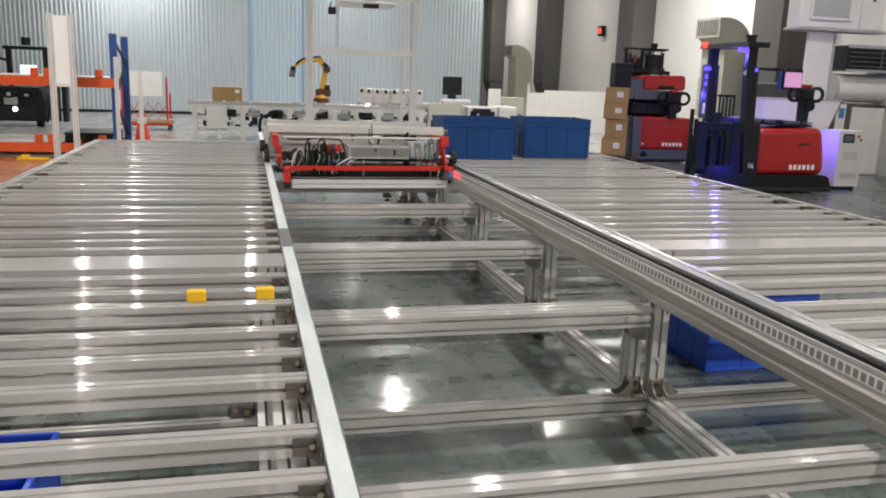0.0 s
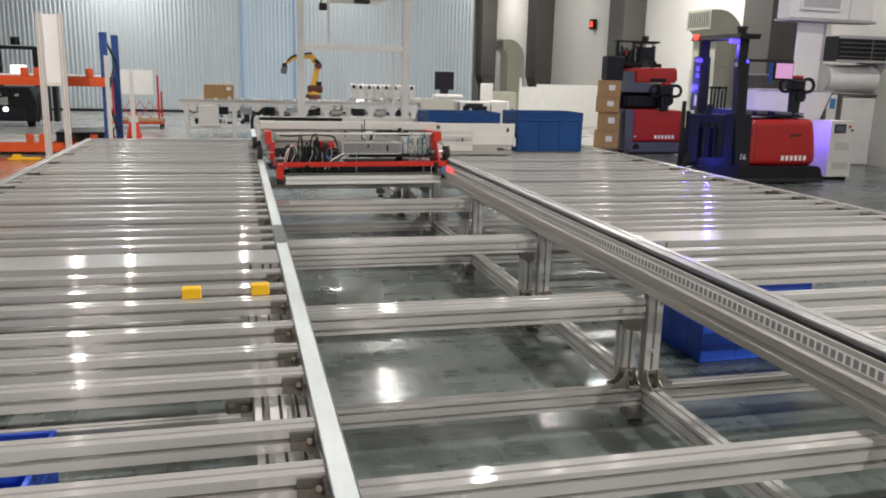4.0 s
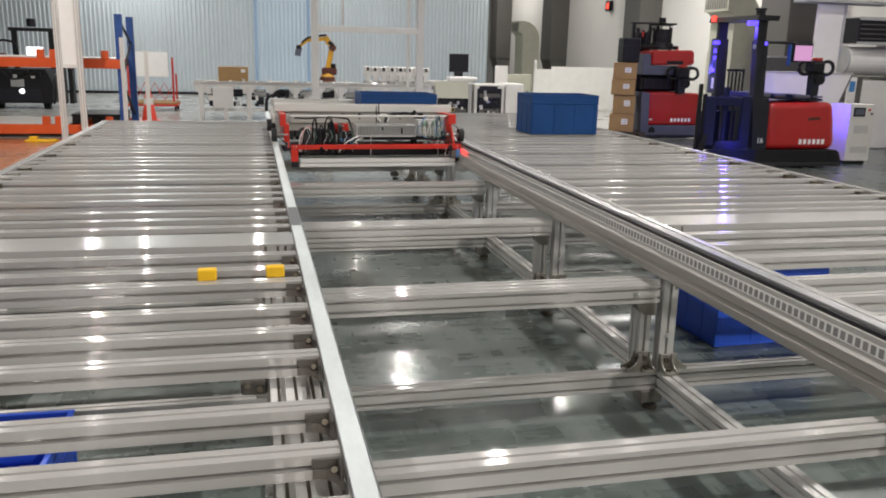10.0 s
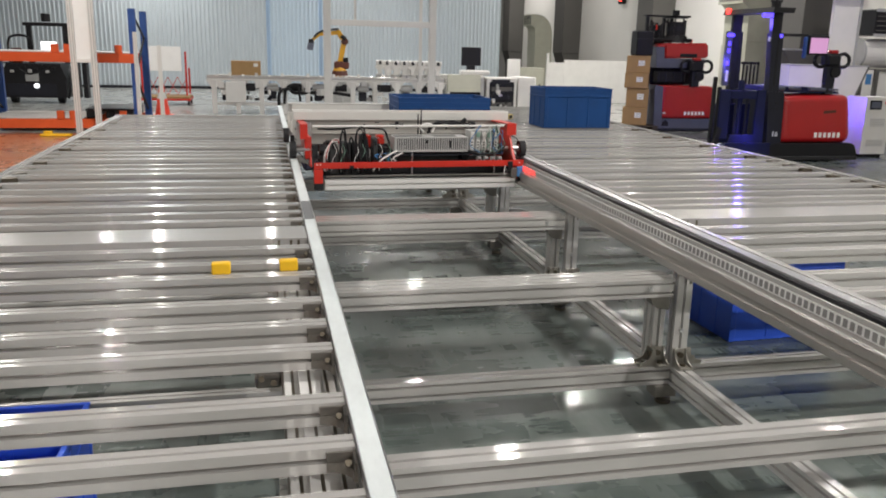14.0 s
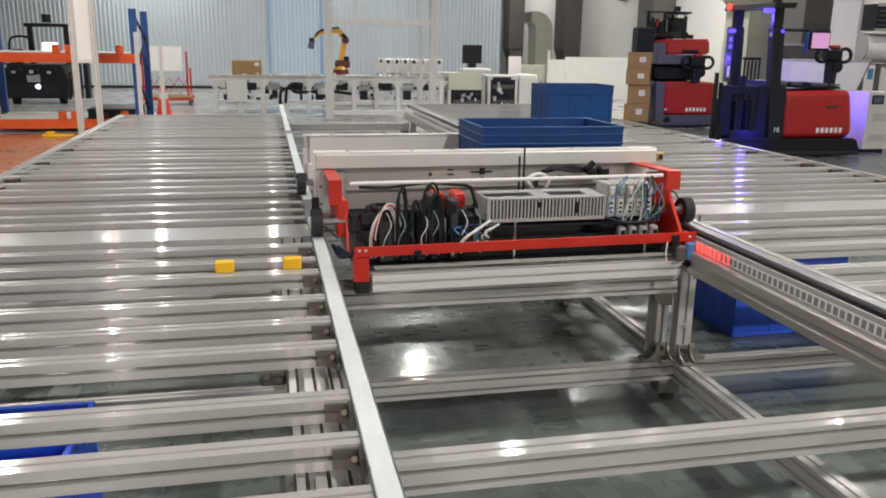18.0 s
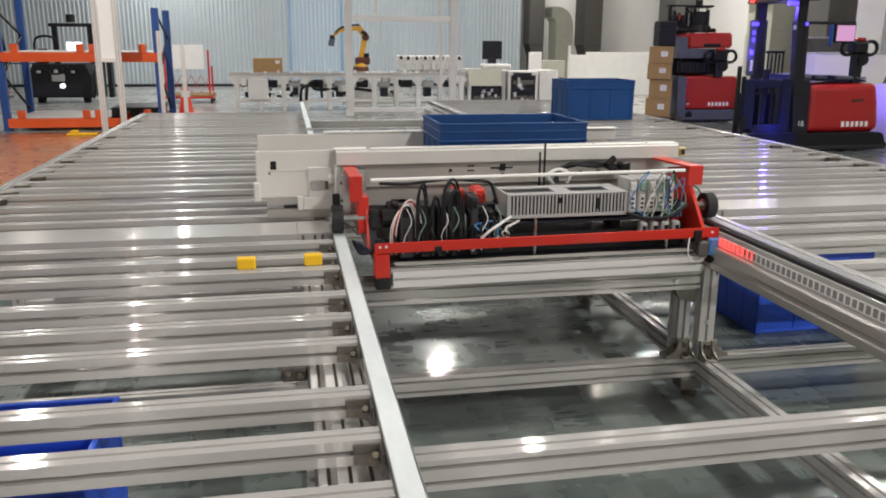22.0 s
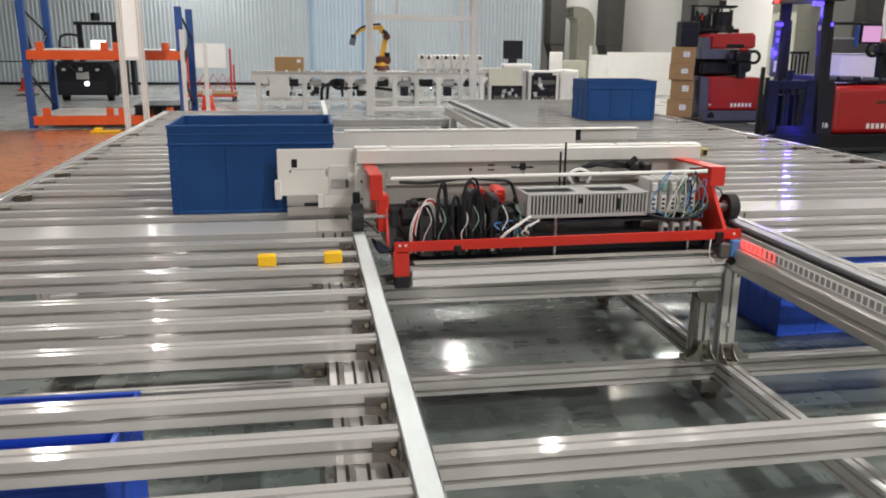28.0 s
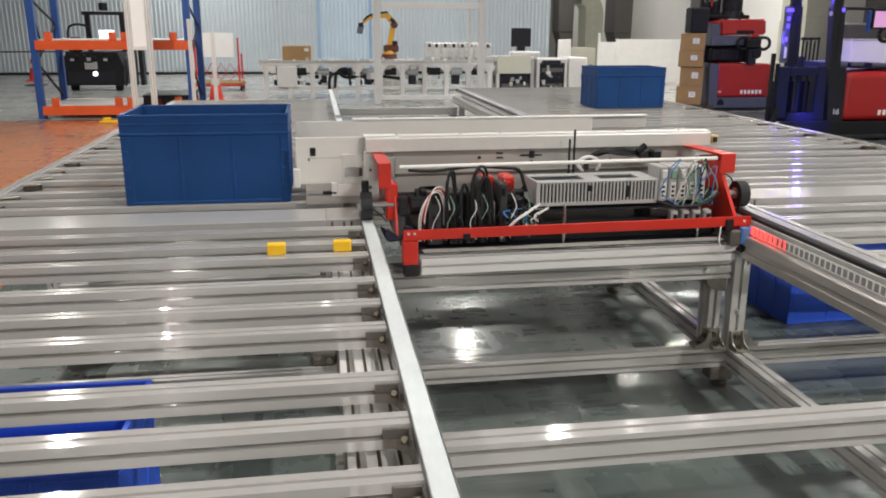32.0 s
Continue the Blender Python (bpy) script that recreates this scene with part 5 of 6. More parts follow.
for k in range(13):
    st = thing("feeder_station", pose(2.2 + 0.17 * k, 16.6, 0.70) if k < 7 else pose(2.12 + 0.19 * (k - 7), 17.02, 0.70), "white feeder station with a dark camera head", "feeder", "feeder stations")
    part("column", prism([(-0.05, 0), (0.05, 0), (0.04, 0.12), (0.075, 0.26), (-0.06, 0.26), (-0.03, 0.12)], "y", -0.05, 0.05), WHITE, st)
    part("head", box(-0.07, 0.075, -0.08, 0.06, 0.24, 0.33, 0.015), WHITE, st)
    part("camera_head", rod((0, -0.105, 0.27), (0, -0.07, 0.3), 0.03, 12), BLACK, st)
    part("feeder_arm", prism([(-0.09, 0.2), (-0.05, 0.14), (0.03, 0.3), (0.0, 0.34)], "y", -0.03, 0.03), WHITE, st)
    part("foot_block", box(-0.07, 0.07, -0.06, 0.06, 0, 0.06, 0.008), GREY, st)
gantry = thing("gantry_frame", pose(0, 15.0, 0), "white profile gantry frame standing at the line", "gantry")
for gx in (0.926, 2.78):
    part("column", beam_z(0.12, 0.1, 3.6), WHITE, gantry, "", pose(gx, 0, 0))
    part("base_plate", box(gx - 0.1, gx + 0.1, -0.1, 0.1, 0, 0.015, 0.003), STEEL, gantry)
part("column", beam_z(0.05, 0.05, 3.6), WHITE, gantry, "", pose(2.68, 0.6, 0))
part("crossbar", box(0.99, 2.72, -0.04, 0.04, 1.635, 1.735, 0.005), WHITE, gantry)
part("crossbar", box(0.99, 2.72, -0.04, 0.04, 0.08, 0.16, 0.005), WHITE, gantry)
part("crossbar", box(1.3, 2.72, -0.04, 0.04, 2.56, 2.63, 0.005), WHITE, gantry)
part("light_plate", box(1.45, 2.45, 0.1, 1.0, 2.5, 2.555, 0.01), WHITE, gantry, "flat white light housing")
part("camera_box", box(1.86, 2.12, -0.1, 0.1, 2.44, 2.5, 0.01), BLACK, gantry)
part("hanger", beam_z(0.04, 0.04, 0.86), WHITE, gantry, "", pose(1.41, 0.0, 1.7355))
part("sensor", box(1.25, 1.38, -0.05, 0.05, 2.3, 2.42, 0.01), BLACK, gantry)
part("cable", tube([(1.3, 0, 2.5), (1.28, -0.02, 2.42), (1.32, -0.03, 2.36)], 0.012), CABLE, gantry)
robot = thing("robot_arm", pose(1.46, 18.6, 0), "yellow jointed industrial robot arm on a plinth", "robot arm")
part("plinth", box(-0.25, 0.25, -0.25, 0.25, 0, 0.66, 0.01), GREY, robot)
part("base", rod((0, 0, 0.66), (0, 0, 0.76), 0.18, 20, None, 0.16), ROBOT_DARK, robot)
part("turntable", rod((0, 0, 0.76), (0, 0, 0.84), 0.15, 20, None, 0.12), ROBOT, robot)
part("motor", rod((0.12, -0.05, 0.9), (0.12, -0.05, 1.04), 0.06, 14), BLACK, robot)
part("motor", rod((0.12, -0.13, 1.44), (0.02, -0.13, 1.5), 0.04, 12), BLACK, robot)
part("shoulder", box(-0.12, 0.2, -0.12, 0.12, 0.8, 0.96, 0.03), ROBOT_DARK, robot)
part("upper_arm", prism([(-0.05, 0.92), (0.05, 0.9), (0.15, 1.36), (0.11, 1.44), (0.05, 1.4)], "y", -0.07, 0.07), ROBOT, robot)
part("elbow", rod((0.11, -0.11, 1.38), (0.11, 0.11, 1.38), 0.075, 18), ROBOT_DARK, robot)
part("forearm", prism([(0.16, 1.36), (0.13, 1.46), (0.0, 1.62), (-0.08, 1.6), (-0.02, 1.46), (0.06, 1.38)], "y", -0.07, 0.07), ROBOT, robot)
part("wrist_arm", prism([(0.0, 1.62), (-0.06, 1.52), (-0.42, 1.49), (-0.56, 1.38), (-0.6, 1.42), (-0.46, 1.55)], "y", -0.05, 0.05), ROBOT, robot)
part("gripper_body", box(-0.66, -0.56, -0.08, 0.08, 1.34, 1.42, 0.01), BLACK, robot)
part("gripper", prism([(-0.7, 1.2), (-0.58, 1.18), (-0.54, 1.36), (-0.62, 1.4), (-0.68, 1.32)], "y", -0.06, 0.06), SLATE, robot)
part("hose", tube([(-0.02, -0.09, 1.64), (-0.2, -0.07, 1.62), (-0.42, -0.06, 1.57), (-0.55, -0.06, 1.46)], 0.022), CABLE, robot)


def cabinet(x0, x1, y0, y1, h, mat, label, dark=False, name="machine_cabinet"):
    c = thing(name, pose((x0 + x1) / 2, y0, 0), label, "machine")
    w = (x1 - x0) / 2
    part("body", box(-w, w, 0, y1 - y0, 0.04, h, 0.012), mat, c)
    part("plinth", box(-w + 0.02, w - 0.02, 0.02, y1 - y0 - 0.02, 0, 0.04, 0.004), BLACK, c)
    if dark:
        # black plate on the closed front for the dark inside of an open bay
        part("open_bay", box(-w + 0.06, w - 0.06, -0.004, 0.02, 0.12, h - 0.08, 0.002), BLACK, c)
        for k in range(4):
            part("rack_unit", box(-w + 0.1, w - 0.1 - 0.05 * (k % 2), -0.03, -0.004, 0.18 + 0.15 * k, 0.26 + 0.15 * k, 0.006), CHARCOAL if k % 2 else COLUMN, c)
        crng = random.Random(int(x0 * 100))
        for k in range(16):
            ex, ez = crng.uniform(-w + 0.09, w - 0.17), crng.uniform(0.14, h - 0.2)
            ew, eh = crng.uniform(0.03, 0.09), crng.uniform(0.03, 0.09)
            part("fitting", box(ex, ex + ew, -0.05, -0.005, ez, ez + eh, 0.004), crng.choice((GREY, CREAM, STEEL, CHARCOAL, BLACK)), c)
    else:
        part("door", box(-w + 0.03, w - 0.03, -0.012, -0.001, 0.1, h - 0.05, 0.004), mat, c)
        part("handle", box(w - 0.12, w - 0.09, -0.03, -0.0125, h * 0.45, h * 0.6, 0.004), BLACK, c)
    return c


c1 = cabinet(3.36, 4.11, 16.3, 17.0, 0.78, CREAM, "cream machine cabinet with a closed top and open base", True)
part("top_panel", prism([(-0.06, 0.46), (0.0, 0.46), (0.0, 0.79), (-0.03, 0.79)], "x", -0.37, 0.3), CREAM2, c1)
part("side_post", box(0.3, 0.37, -0.05, -0.031, 0.04, 0.74, 0.006), GREY, c1)
cabinet(4.17, 4.8, 16.3, 17.0, 0.74, CREAM, "open cream cabinet full of dark equipment", True)
cabinet(4.83, 5.2, 16.3, 17.0, 0.76, WHITE, "white control cabinet beside the line")
cabinet(5.4, 6.1, 18.4, 19.0, 0.9, GREENISH, "sage green machine housing behind the cabinet")
wp2 = thing("cover_screen", pose(5.05, 17.3, 0), "upright white cover panel beside the cabinets", "panel")
part("sheet", box(-0.16, 0.12, 0, 0.04, 0.0, 1.1, 0.006), WHITE, wp2)
part("sheet_foot", box(-0.18, 0.14, -0.1, 0.14, 0.0, 0.02, 0.004), STEEL, wp2)
mon = thing("monitor", pose(3.92, 16.6, 0.782), "black computer monitor on the cream cabinet", "monitor")
part("stand", box(-0.08, 0.08, 0, 0.1, 0, 0.19, 0.008), BLACK, mon)
part("display", box(-0.2, 0.2, 0.02, 0.06, 0.18, 0.54, 0.01), BLACK, mon)
roll = thing("printer", pose(3.95, 16.45, 0.782), "white printer beside the monitor", "printer")
part("housing", box(-0.3, 0.3, -0.1, 0.12, 0, 0.1, 0.03), WHITE, roll)
screen = thing("white_partition", pose(8.15, 20.2, 0), "low white partition panels in front of the wall", "partition")
part("panel", box(-1.3, -0.9, 0, 0.05, 0, 1.0, 0.006), WHITE, screen)
part("panel", box(-0.899, 1.35, 0, 0.05, 0, 1.07, 0.006), WHITE, screen)
part("end_post", box(-1.36, -1.301, 0, 0.06, 0, 1.22, 0.006), WHITE, screen)


def bent_duct(x, y, z, s, label):
    """A square duct that rises from its floor unit and bends to an open mouth with a grille."""
    d = thing("air_duct", pose(x, y, z), label, "duct", "air ducts")
    pts = [(0, 0), (0, 0.36), (0.2, 0.37), (0.36, 0.34), (0.5, 0.27), (0.61, 0.17), (0.7, 0.04), (0.75, -0.1), (0.78, -0.25), (0.8, -1.6), (0.18, -1.6), (0.16, -0.2), (0.14, -0.1), (0.08, -0.03)]
    part("elbow", prism([(u * s, v * s) for u, v in pts], "y", 0, 0.85 * s), GREENISH, d)
    part("flange", box(-0.012, -0.0005, -0.015, 0.865 * s, -0.015, 0.375 * s, 0.003), GREENISH, d)
    part("mouth", box(-0.016, -0.0125, 0.04 * s, 0.81 * s, 0.035 * s, 0.325 * s, 0), COLUMN, d, "dark grille opening")
    for k in range(9):
        part("grille_slat", box(-0.02, -0.0165, (0.07 + 0.085 * k) * s, (0.085 + 0.085 * k) * s, 0.04 * s, 0.32 * s, 0), GREENISH, d)
    part("seam", box(0.16 * s, 0.79 * s, -0.008, -0.0005, -0.75 * s, -0.72 * s, 0.002), GREENISH, d)
    part("floor_unit", box(0.05 * s, 0.86 * s, -0.05, 0.9 * s, -z, -1.601 * s, 0.01), GREENISH, d)


bent_duct(7.62, 24.1, 2.0, 0.85, "sage green bent air duct on its unit")
bent_duct(8.95, 15.2, 2.29, 1.0, "pale sage bent air duct by the wall")
funnel = thing("grey_funnel", pose(8.5, 12.45, 0), "grey sheet-metal funnel on a square stand", "funnel")
part("funnel_body", prism([(-0.42, 1.39), (0.46, 1.39), (0.28, 0.97), (-0.16, 0.97)], "y", 0, 0.4), COLUMN, funnel)
part("funnel_rim", box(-0.44, 0.48, -0.015, 0.415, 1.3905, 1.42, 0.004), GREY, funnel)
part("funnel_stand", box(-0.12, 0.24, 0.06, 0.34, 0, 0.9695, 0.006), GREENISH, funnel)
alarm = thing("wall_alarm", pose(9.82, 22.6, 2.75), "small red lit alarm box hanging on the wall", "alarm")
part("case", box(-0.1, 0.02, -0.14, 0.14, -0.14, 0.14, 0.01), BLACK, alarm)
part("light", box(-0.11, -0.101, -0.09, 0.05, -0.07, 0.07, 0.005), LED_R, alarm)

# ---- right: cartons, trucks, charger, air unit ----
stack = thing("pallet", pose(6.0, 13.25, 0), "dark wooden pallet under stacked cartons", "pallet")
for k in range(5):
    part("board", box(-0.28, 0.24, -0.3 + 0.13 * k, -0.2 + 0.13 * k, 0.10, 0.12, 0.003), WOOD, stack)
for k in range(3):
    part("block", box(-0.27 + 0.2 * k, -0.17 + 0.2 * k, -0.3, 0.32, 0, 0.1, 0.004), WOOD, stack)
for bx, by, z, w, hh, turn in ((-0.06, 0.0, 0.122, 0.4, 0.29, -27), (-0.03, 0.02, 0.414, 0.36, 0.31, -26), (-0.07, 0.0, 0.726, 0.38, 0.25, -28), (-0.05, 0.03, 0.978, 0.38, 0.27, -26)):
    c = thing("carton", pose(6.0 + bx, 13.25 + by, z, 0, 0, turn), "brown cardboard carton stacked on the pallet", "carton", "cartons")
    part("box", box(-w / 2, w / 2, -0.2, 0.2, 0, hh, 0.006), CARD, c)
    part("tape", box(-w / 2 - 0.001, w / 2 + 0.001, -0.202, -0.2005, hh - 0.03, hh - 0.012, 0), CARD, c)
    label_ = part("sticker", box(0.0, 0.1, -0.204, -0.2025, hh * 0.42, hh * 0.72, 0), PAPER, c)
    for k in range(2):
        part("print_bar", box(0.015, 0.085, -0.2055, -0.2042, hh * (0.5 + 0.12 * k), hh * (0.5 + 0.12 * k) + 0.012, 0), GREY, label_)
dark = thing("black_case", pose(5.96, 13.22, 1.25), "black case standing on the cartons", "case")
part("case", box(-0.15, 0.15, -0.12, 0.12, 0, 0.4, 0.02), BLACK, dark)
part("case_band", box(-0.152, 0.152, -0.122, 0.122, 0.26, 0.275, 0.003), CHARCOAL, dark)


def hood(t, corners, y0, y1, r, lab):
    """A moulded hood: a side view drawn across the truck, with wide rounded edges."""
    bm = prism(corners, "y", y0, y1)
    bmesh.ops.bevel(bm, geom=list(bm.edges), offset=r, segments=6, profile=0.55, affect="EDGES")
    for f in bm.faces:
        f.smooth = f.calc_area() < 0.05
    return part("hood", bm, TRUCK_RED, t, lab)


def maker_mark(t, x0, x1, y, z, h):
    """A row of six plain white bars."""
    step_ = (x1 - x0) / 6
    for k in range(6):
        part("mark_bar", box(x0 + k * step_, x0 + (k + 0.62) * step_, y - 0.002, y, z, z + h * 0.75, 0), PAPER, t, "plain white bar")


def tiller_head(t, x, y, z, s, post_to):
    """A steering head with two ring grips on a folding post."""
    part("tiller_post", prism([(x - 0.05 * s, post_to), (x + 0.05 * s, post_to), (x + 0.06 * s, z - 0.16 * s), (x + 0.1 * s, z - 0.1 * s), (x + 0.02 * s, z), (x - 0.06 * s, z - 0.02 * s)], "y", y + 0.02, y + 0.1), CHARCOAL, t)
    part("tiller_knuckle", rod((x + 0.05 * s, y + 0.0, z - 0.12 * s), (x + 0.05 * s, y + 0.12, z - 0.12 * s), 0.065 * s, 14), BLACK, t)
    part("tiller_body", box(x - 0.1 * s, x + 0.1 * s, y - 0.02, y + 0.14, z - 0.06 * s, z + 0.09 * s, 0.035), BLACK, t)
    part("tiller_button", box(x - 0.05 * s, x + 0.06 * s, y, y + 0.1, z + 0.085 * s, z + 0.125 * s, 0.015), TRUCK_RED, t, "red tiller button")
    for q, cx in ((-1, x - 0.1 * s), (1, x + 0.13 * s)):
        ring = [(cx + q * (0.03 + 0.085 * math.cos(a)) * s, y + 0.06, z + 0.01 * s + 0.075 * math.sin(a) * s) for a in [2 * math.pi * k / 10 for k in range(11)]]
        part("grip", tube(ring, 0.021 * s, 7), BLACK, t)


t2 = thing("stacker_truck", pose(6.6, 9.6, 0), "red and black automated pallet stacker with blue lights", "stacker truck")
hood(t2, [(-0.4, 0.23), (0.6, 0.23), (0.62, 0.34), (0.58, 0.6), (0.53, 0.84), (-0.42, 0.82)], 0, 0.78, 0.085, "glossy red hood")
part("hood_crease", rod((-0.285, 0.0035, 0.3), (-0.335, 0.0035, 0.76), 0.006, 8), TRUCK_RED, t2)
# dark patch set on the hood for the shade in its grip recess
part("hood_grip", prism([(0.17, 0.6), (0.36, 0.615), (0.35, 0.65), (0.18, 0.64)], "y", -0.0025, 0.01), ROBOT_DARK, t2, "dark patch for the shade in the grip recess")
part("skirt", prism([(-0.6, 0.03), (0.66, 0.03), (0.7, 0.1), (0.66, 0.2), (0.61, 0.229), (-0.6, 0.229)], "y", -0.05, 0.82), BLACK, t2)
part("skirt_lip", box(-0.6, 0.7, -0.075, -0.0505, 0.02, 0.07, 0.01), DARK, t2)
part("side_cover", prism([(-0.6, 0.23), (-0.402, 0.23), (-0.424, 0.8), (-0.44, 0.87), (-0.66, 0.87)], "y", -0.02, 0.76), CHARCOAL, t2)
part("side_seam", box(-0.6, -0.41, -0.023, -0.0205, 0.66, 0.668, 0), BLACK, t2)
part("side_latch", box(-0.55, -0.5, -0.026, -0.0205, 0.72, 0.745, 0.002), BLACK, t2)
letters("16", 0.095, PAPER, "lettering", t2, pose(-0.505, -0.0225, 0.345, 90, 0, 0), "white number")
maker_mark(t2, 0.08, 0.48, -0.0005, 0.3, 0.085)
part("top_cover", prism([(-0.6, 0.87), (0.44, 0.845), (0.42, 0.875), (-0.1, 0.93), (-0.58, 0.93)], "y", 0.1, 0.74), DEEP, t2)
for k, (bx, bw) in enumerate(((-0.56, 0.2), (-0.3, 0.16), (-0.02, 0.24), (0.26, 0.14))):
    part("top_pad", box(bx, bx + bw, 0.06, 0.5, 0.875 + 0.012 * (k % 2), 0.945 - 0.012 * k, 0.02), SLATE, t2)
for mx, my in ((-0.66, 0.8), (-0.62, 0.0)):
    outer_ = part("mast", prism([(mx + 0.02, 0.2), (mx + 0.14, 0.2), (mx + 0.09, 1.57), (mx - 0.07, 1.57)] if my < 0.5 else [(mx - 0.02, 0.2), (mx + 0.12, 0.2), (mx + 0.08, 1.6), (mx - 0.05, 1.6)], "y", my, my + 0.1), CHARCOAL, t2)
    part("inner_mast", box(mx - 0.06, mx + 0.07, my + 0.015, my + 0.085, 1.4, 1.86, 0.006), BLACK, t2)
    part("channel", box(mx + 0.02, mx + 0.05, my - 0.004, my - 0.0005, 0.95, 1.5, 0.001), BLACK, outer_)
    part("guide_roller", rod((mx - 0.075, my + 0.04, 1.5), (mx - 0.06, my + 0.04, 1.5), 0.03, 12), STEEL, outer_)
part("mast_top", prism([(-0.78, 1.81), (-0.49, 1.81), (-0.47, 1.87), (-0.76, 1.87)], "y", -0.1, 1.0), BLACK, t2)
part("top_lamp", rod((-0.68, 0.0, 1.87), (-0.68, 0.0, 1.93), 0.055, 14), BLACK, t2)
part("top_lamp_cap", rod((-0.68, 0.0, 1.931), (-0.68, 0.0, 1.955), 0.07, 14), CHARCOAL, t2)
part("blue_lamp", box(-0.81, -0.69, 0.0, 0.08, 1.755, 1.805, 0.01), LED_B, t2, "glowing blue lamp bar")
col = part("light_column", box(-0.85, -0.765, 0.72, 0.78, 0.9, 1.6, 0.012), SLATE, t2, "pale light column lit blue")
part("column_light", box(-0.86, -0.76, 0.7, 0.7195, 1.53, 1.57, 0.004), LED_B, col, "glowing blue light segment")
for k, z in enumerate((1.42, 1.33, 1.17)):
    part("column_light", box(-0.83, -0.795, 0.712, 0.7195, z, z + 0.05, 0.004), LED_B, col, "glowing blue light segment")
part("white_plate", box(-0.825, -0.79, 0.712, 0.7195, 0.96, 1.1, 0.002), PAPER, col)
part("red_beacon", rod((-0.78, 0.87, 1.82), (-0.78, 0.87, 1.89), 0.032, 12), LED_R, t2)
part("screen_arm", box(-0.55, -0.14, 0.04, 0.07, 1.54, 1.575, 0.005), BLACK, t2)
disp = part("display", box(-0.15, 0.14, 0.02, 0.07, 1.325, 1.56, 0.012), BLACK, t2)
part("screen", box(-0.125, 0.118, 0.014, 0.0195, 1.345, 1.53, 0), SCREEN, disp, "lit screen")
part("display_hood", box(-0.13, 0.11, 0.0, 0.02, 1.561, 1.575, 0.003), BLACK, disp)
part("side_bar", box(-0.205, -0.155, 0.03, 0.06, 1.28, 1.54, 0.01), NAVY, disp)
tiller_head(t2, 0.27, 0.06, 1.25, 1.1, 0.84)
# lifting carriage, forks and straddle legs
part("carriage", prism([(-1.27, 0.2), (-1.15, 0.2), (-1.13, 0.34), (-0.8, 0.34), (-0.8, 0.89), (-0.69, 0.89), (-0.66, 0.2)], "y", -0.02, 0.02), DEEP, t2)
part("carriage_post", box(-1.31, -1.16, -0.02, 0.03, 0.28, 0.89, 0.01), DEEP, t2)
part("carriage_beam", box(-1.16, -0.8, -0.01, 0.03, 0.78, 0.88, 0.008), DEEP, t2)
for k in range(2):
    part("lift_chain", box(-1.02 + 0.15 * k, -0.99 + 0.15 * k, 0.1, 0.12, 0.3, 0.8, 0.003), CHARCOAL, t2)
part("lift_cylinder", rod((-0.93, 0.16, 0.2), (-0.93, 0.16, 1.0), 0.035, 12), DEEP, t2)
part("carriage_back", box(-1.2, -0.68, 0.3, 0.34, 0.2, 0.7, 0.006), DEEP, t2)
part("base_plate", prism([(-1.34, 0.05), (-0.6, 0.05), (-0.6, 0.24), (-1.2, 0.24), (-1.34, 0.17)], "y", -0.1, 0.0), DEEP, t2)
for fy in (-0.06, 0.6):
    part("straddle", box(-1.62, -1.2, fy, fy + 0.13, 0.04, 0.15, 0.015), DEEP, t2)
    part("load_wheel", rod((-1.38, fy - 0.03, 0.06), (-1.38, fy + 0.1, 0.06), 0.06, 16), CREAM, t2)
for fx, h in ((-1.4, 1.04), (-1.33, 0.92)):
    part("backrest_post", box(fx, fx + 0.045, 0.0, 0.04, 0.12, h, 0.006), BLACK, t2)
part("fork_arm", prism([(-1.43, 0.03), (-1.36, 0.03), (-1.28, 0.42), (-1.33, 0.44)], "y", -0.08, -0.03), BLACK, t2)
for k in range(5):
    part("guard_bar", box(-0.46 + 0.055 * k, -0.44 + 0.055 * k, 0.9, 0.925, 0.4, 1.22 - 0.05 * (k % 2), 0.004), BLACK, t2)
for z in (0.55, 0.85, 1.18):
    part("guard_rail", box(-0.47, -0.2, 0.926, 0.95, z, z + 0.035, 0.004), BLACK, t2)
part("side_lamp", box(-0.58, -0.545, -0.012, 0.0, 1.52, 1.56, 0.004), LED_B, t2, "small glowing blue lamp")
for wx in (-0.5, 0.3):
    part("wheel", rod((wx, 0.1, 0.09), (wx, 0.25, 0.09), 0.09, 16), DARK, t2)

t1 = thing("stacker_truck", pose(6.9, 13.2, 0), "red and grey automated pallet truck with a scanner tower", "stacker truck")
hood(t1, [(-0.5, 0.22), (0.46, 0.22), (0.47, 0.34), (0.42, 0.77), (-0.52, 0.78)], 0, 0.7, 0.045, "glossy red hood")
part("skirt", prism([(-0.6, 0.03), (0.5, 0.03), (0.51, 0.12), (0.47, 0.219), (-0.6, 0.219)], "y", -0.04, 0.74), SLATE, t1)
part("skirt_edge", box(-0.58, 0.5, -0.05, -0.0405, 0.02, 0.06, 0.006), CHARCOAL, t1)
part("side_cover", prism([(-0.64, 0.05), (-0.502, 0.22), (-0.522, 0.76), (-0.66, 0.78), (-0.67, 0.7)], "y", -0.03, 0.7), SLATE, t1)
part("caster_cover", prism([(-0.5, 0.1), (-0.38, 0.1), (-0.38, 0.16), (-0.44, 0.21), (-0.5, 0.15)], "y", -0.046, -0.0405), BLACK, t1)
part("side_light", box(-0.475, -0.425, -0.004, 0.002, 0.3, 0.33, 0.004), CREAM, t1)
maker_mark(t1, -0.08, 0.32, -0.0005, 0.28, 0.08)
part("tower", box(-0.66, 0.2, 0.25, 0.8, 0.781, 1.06, 0.02), BLACK, t1)
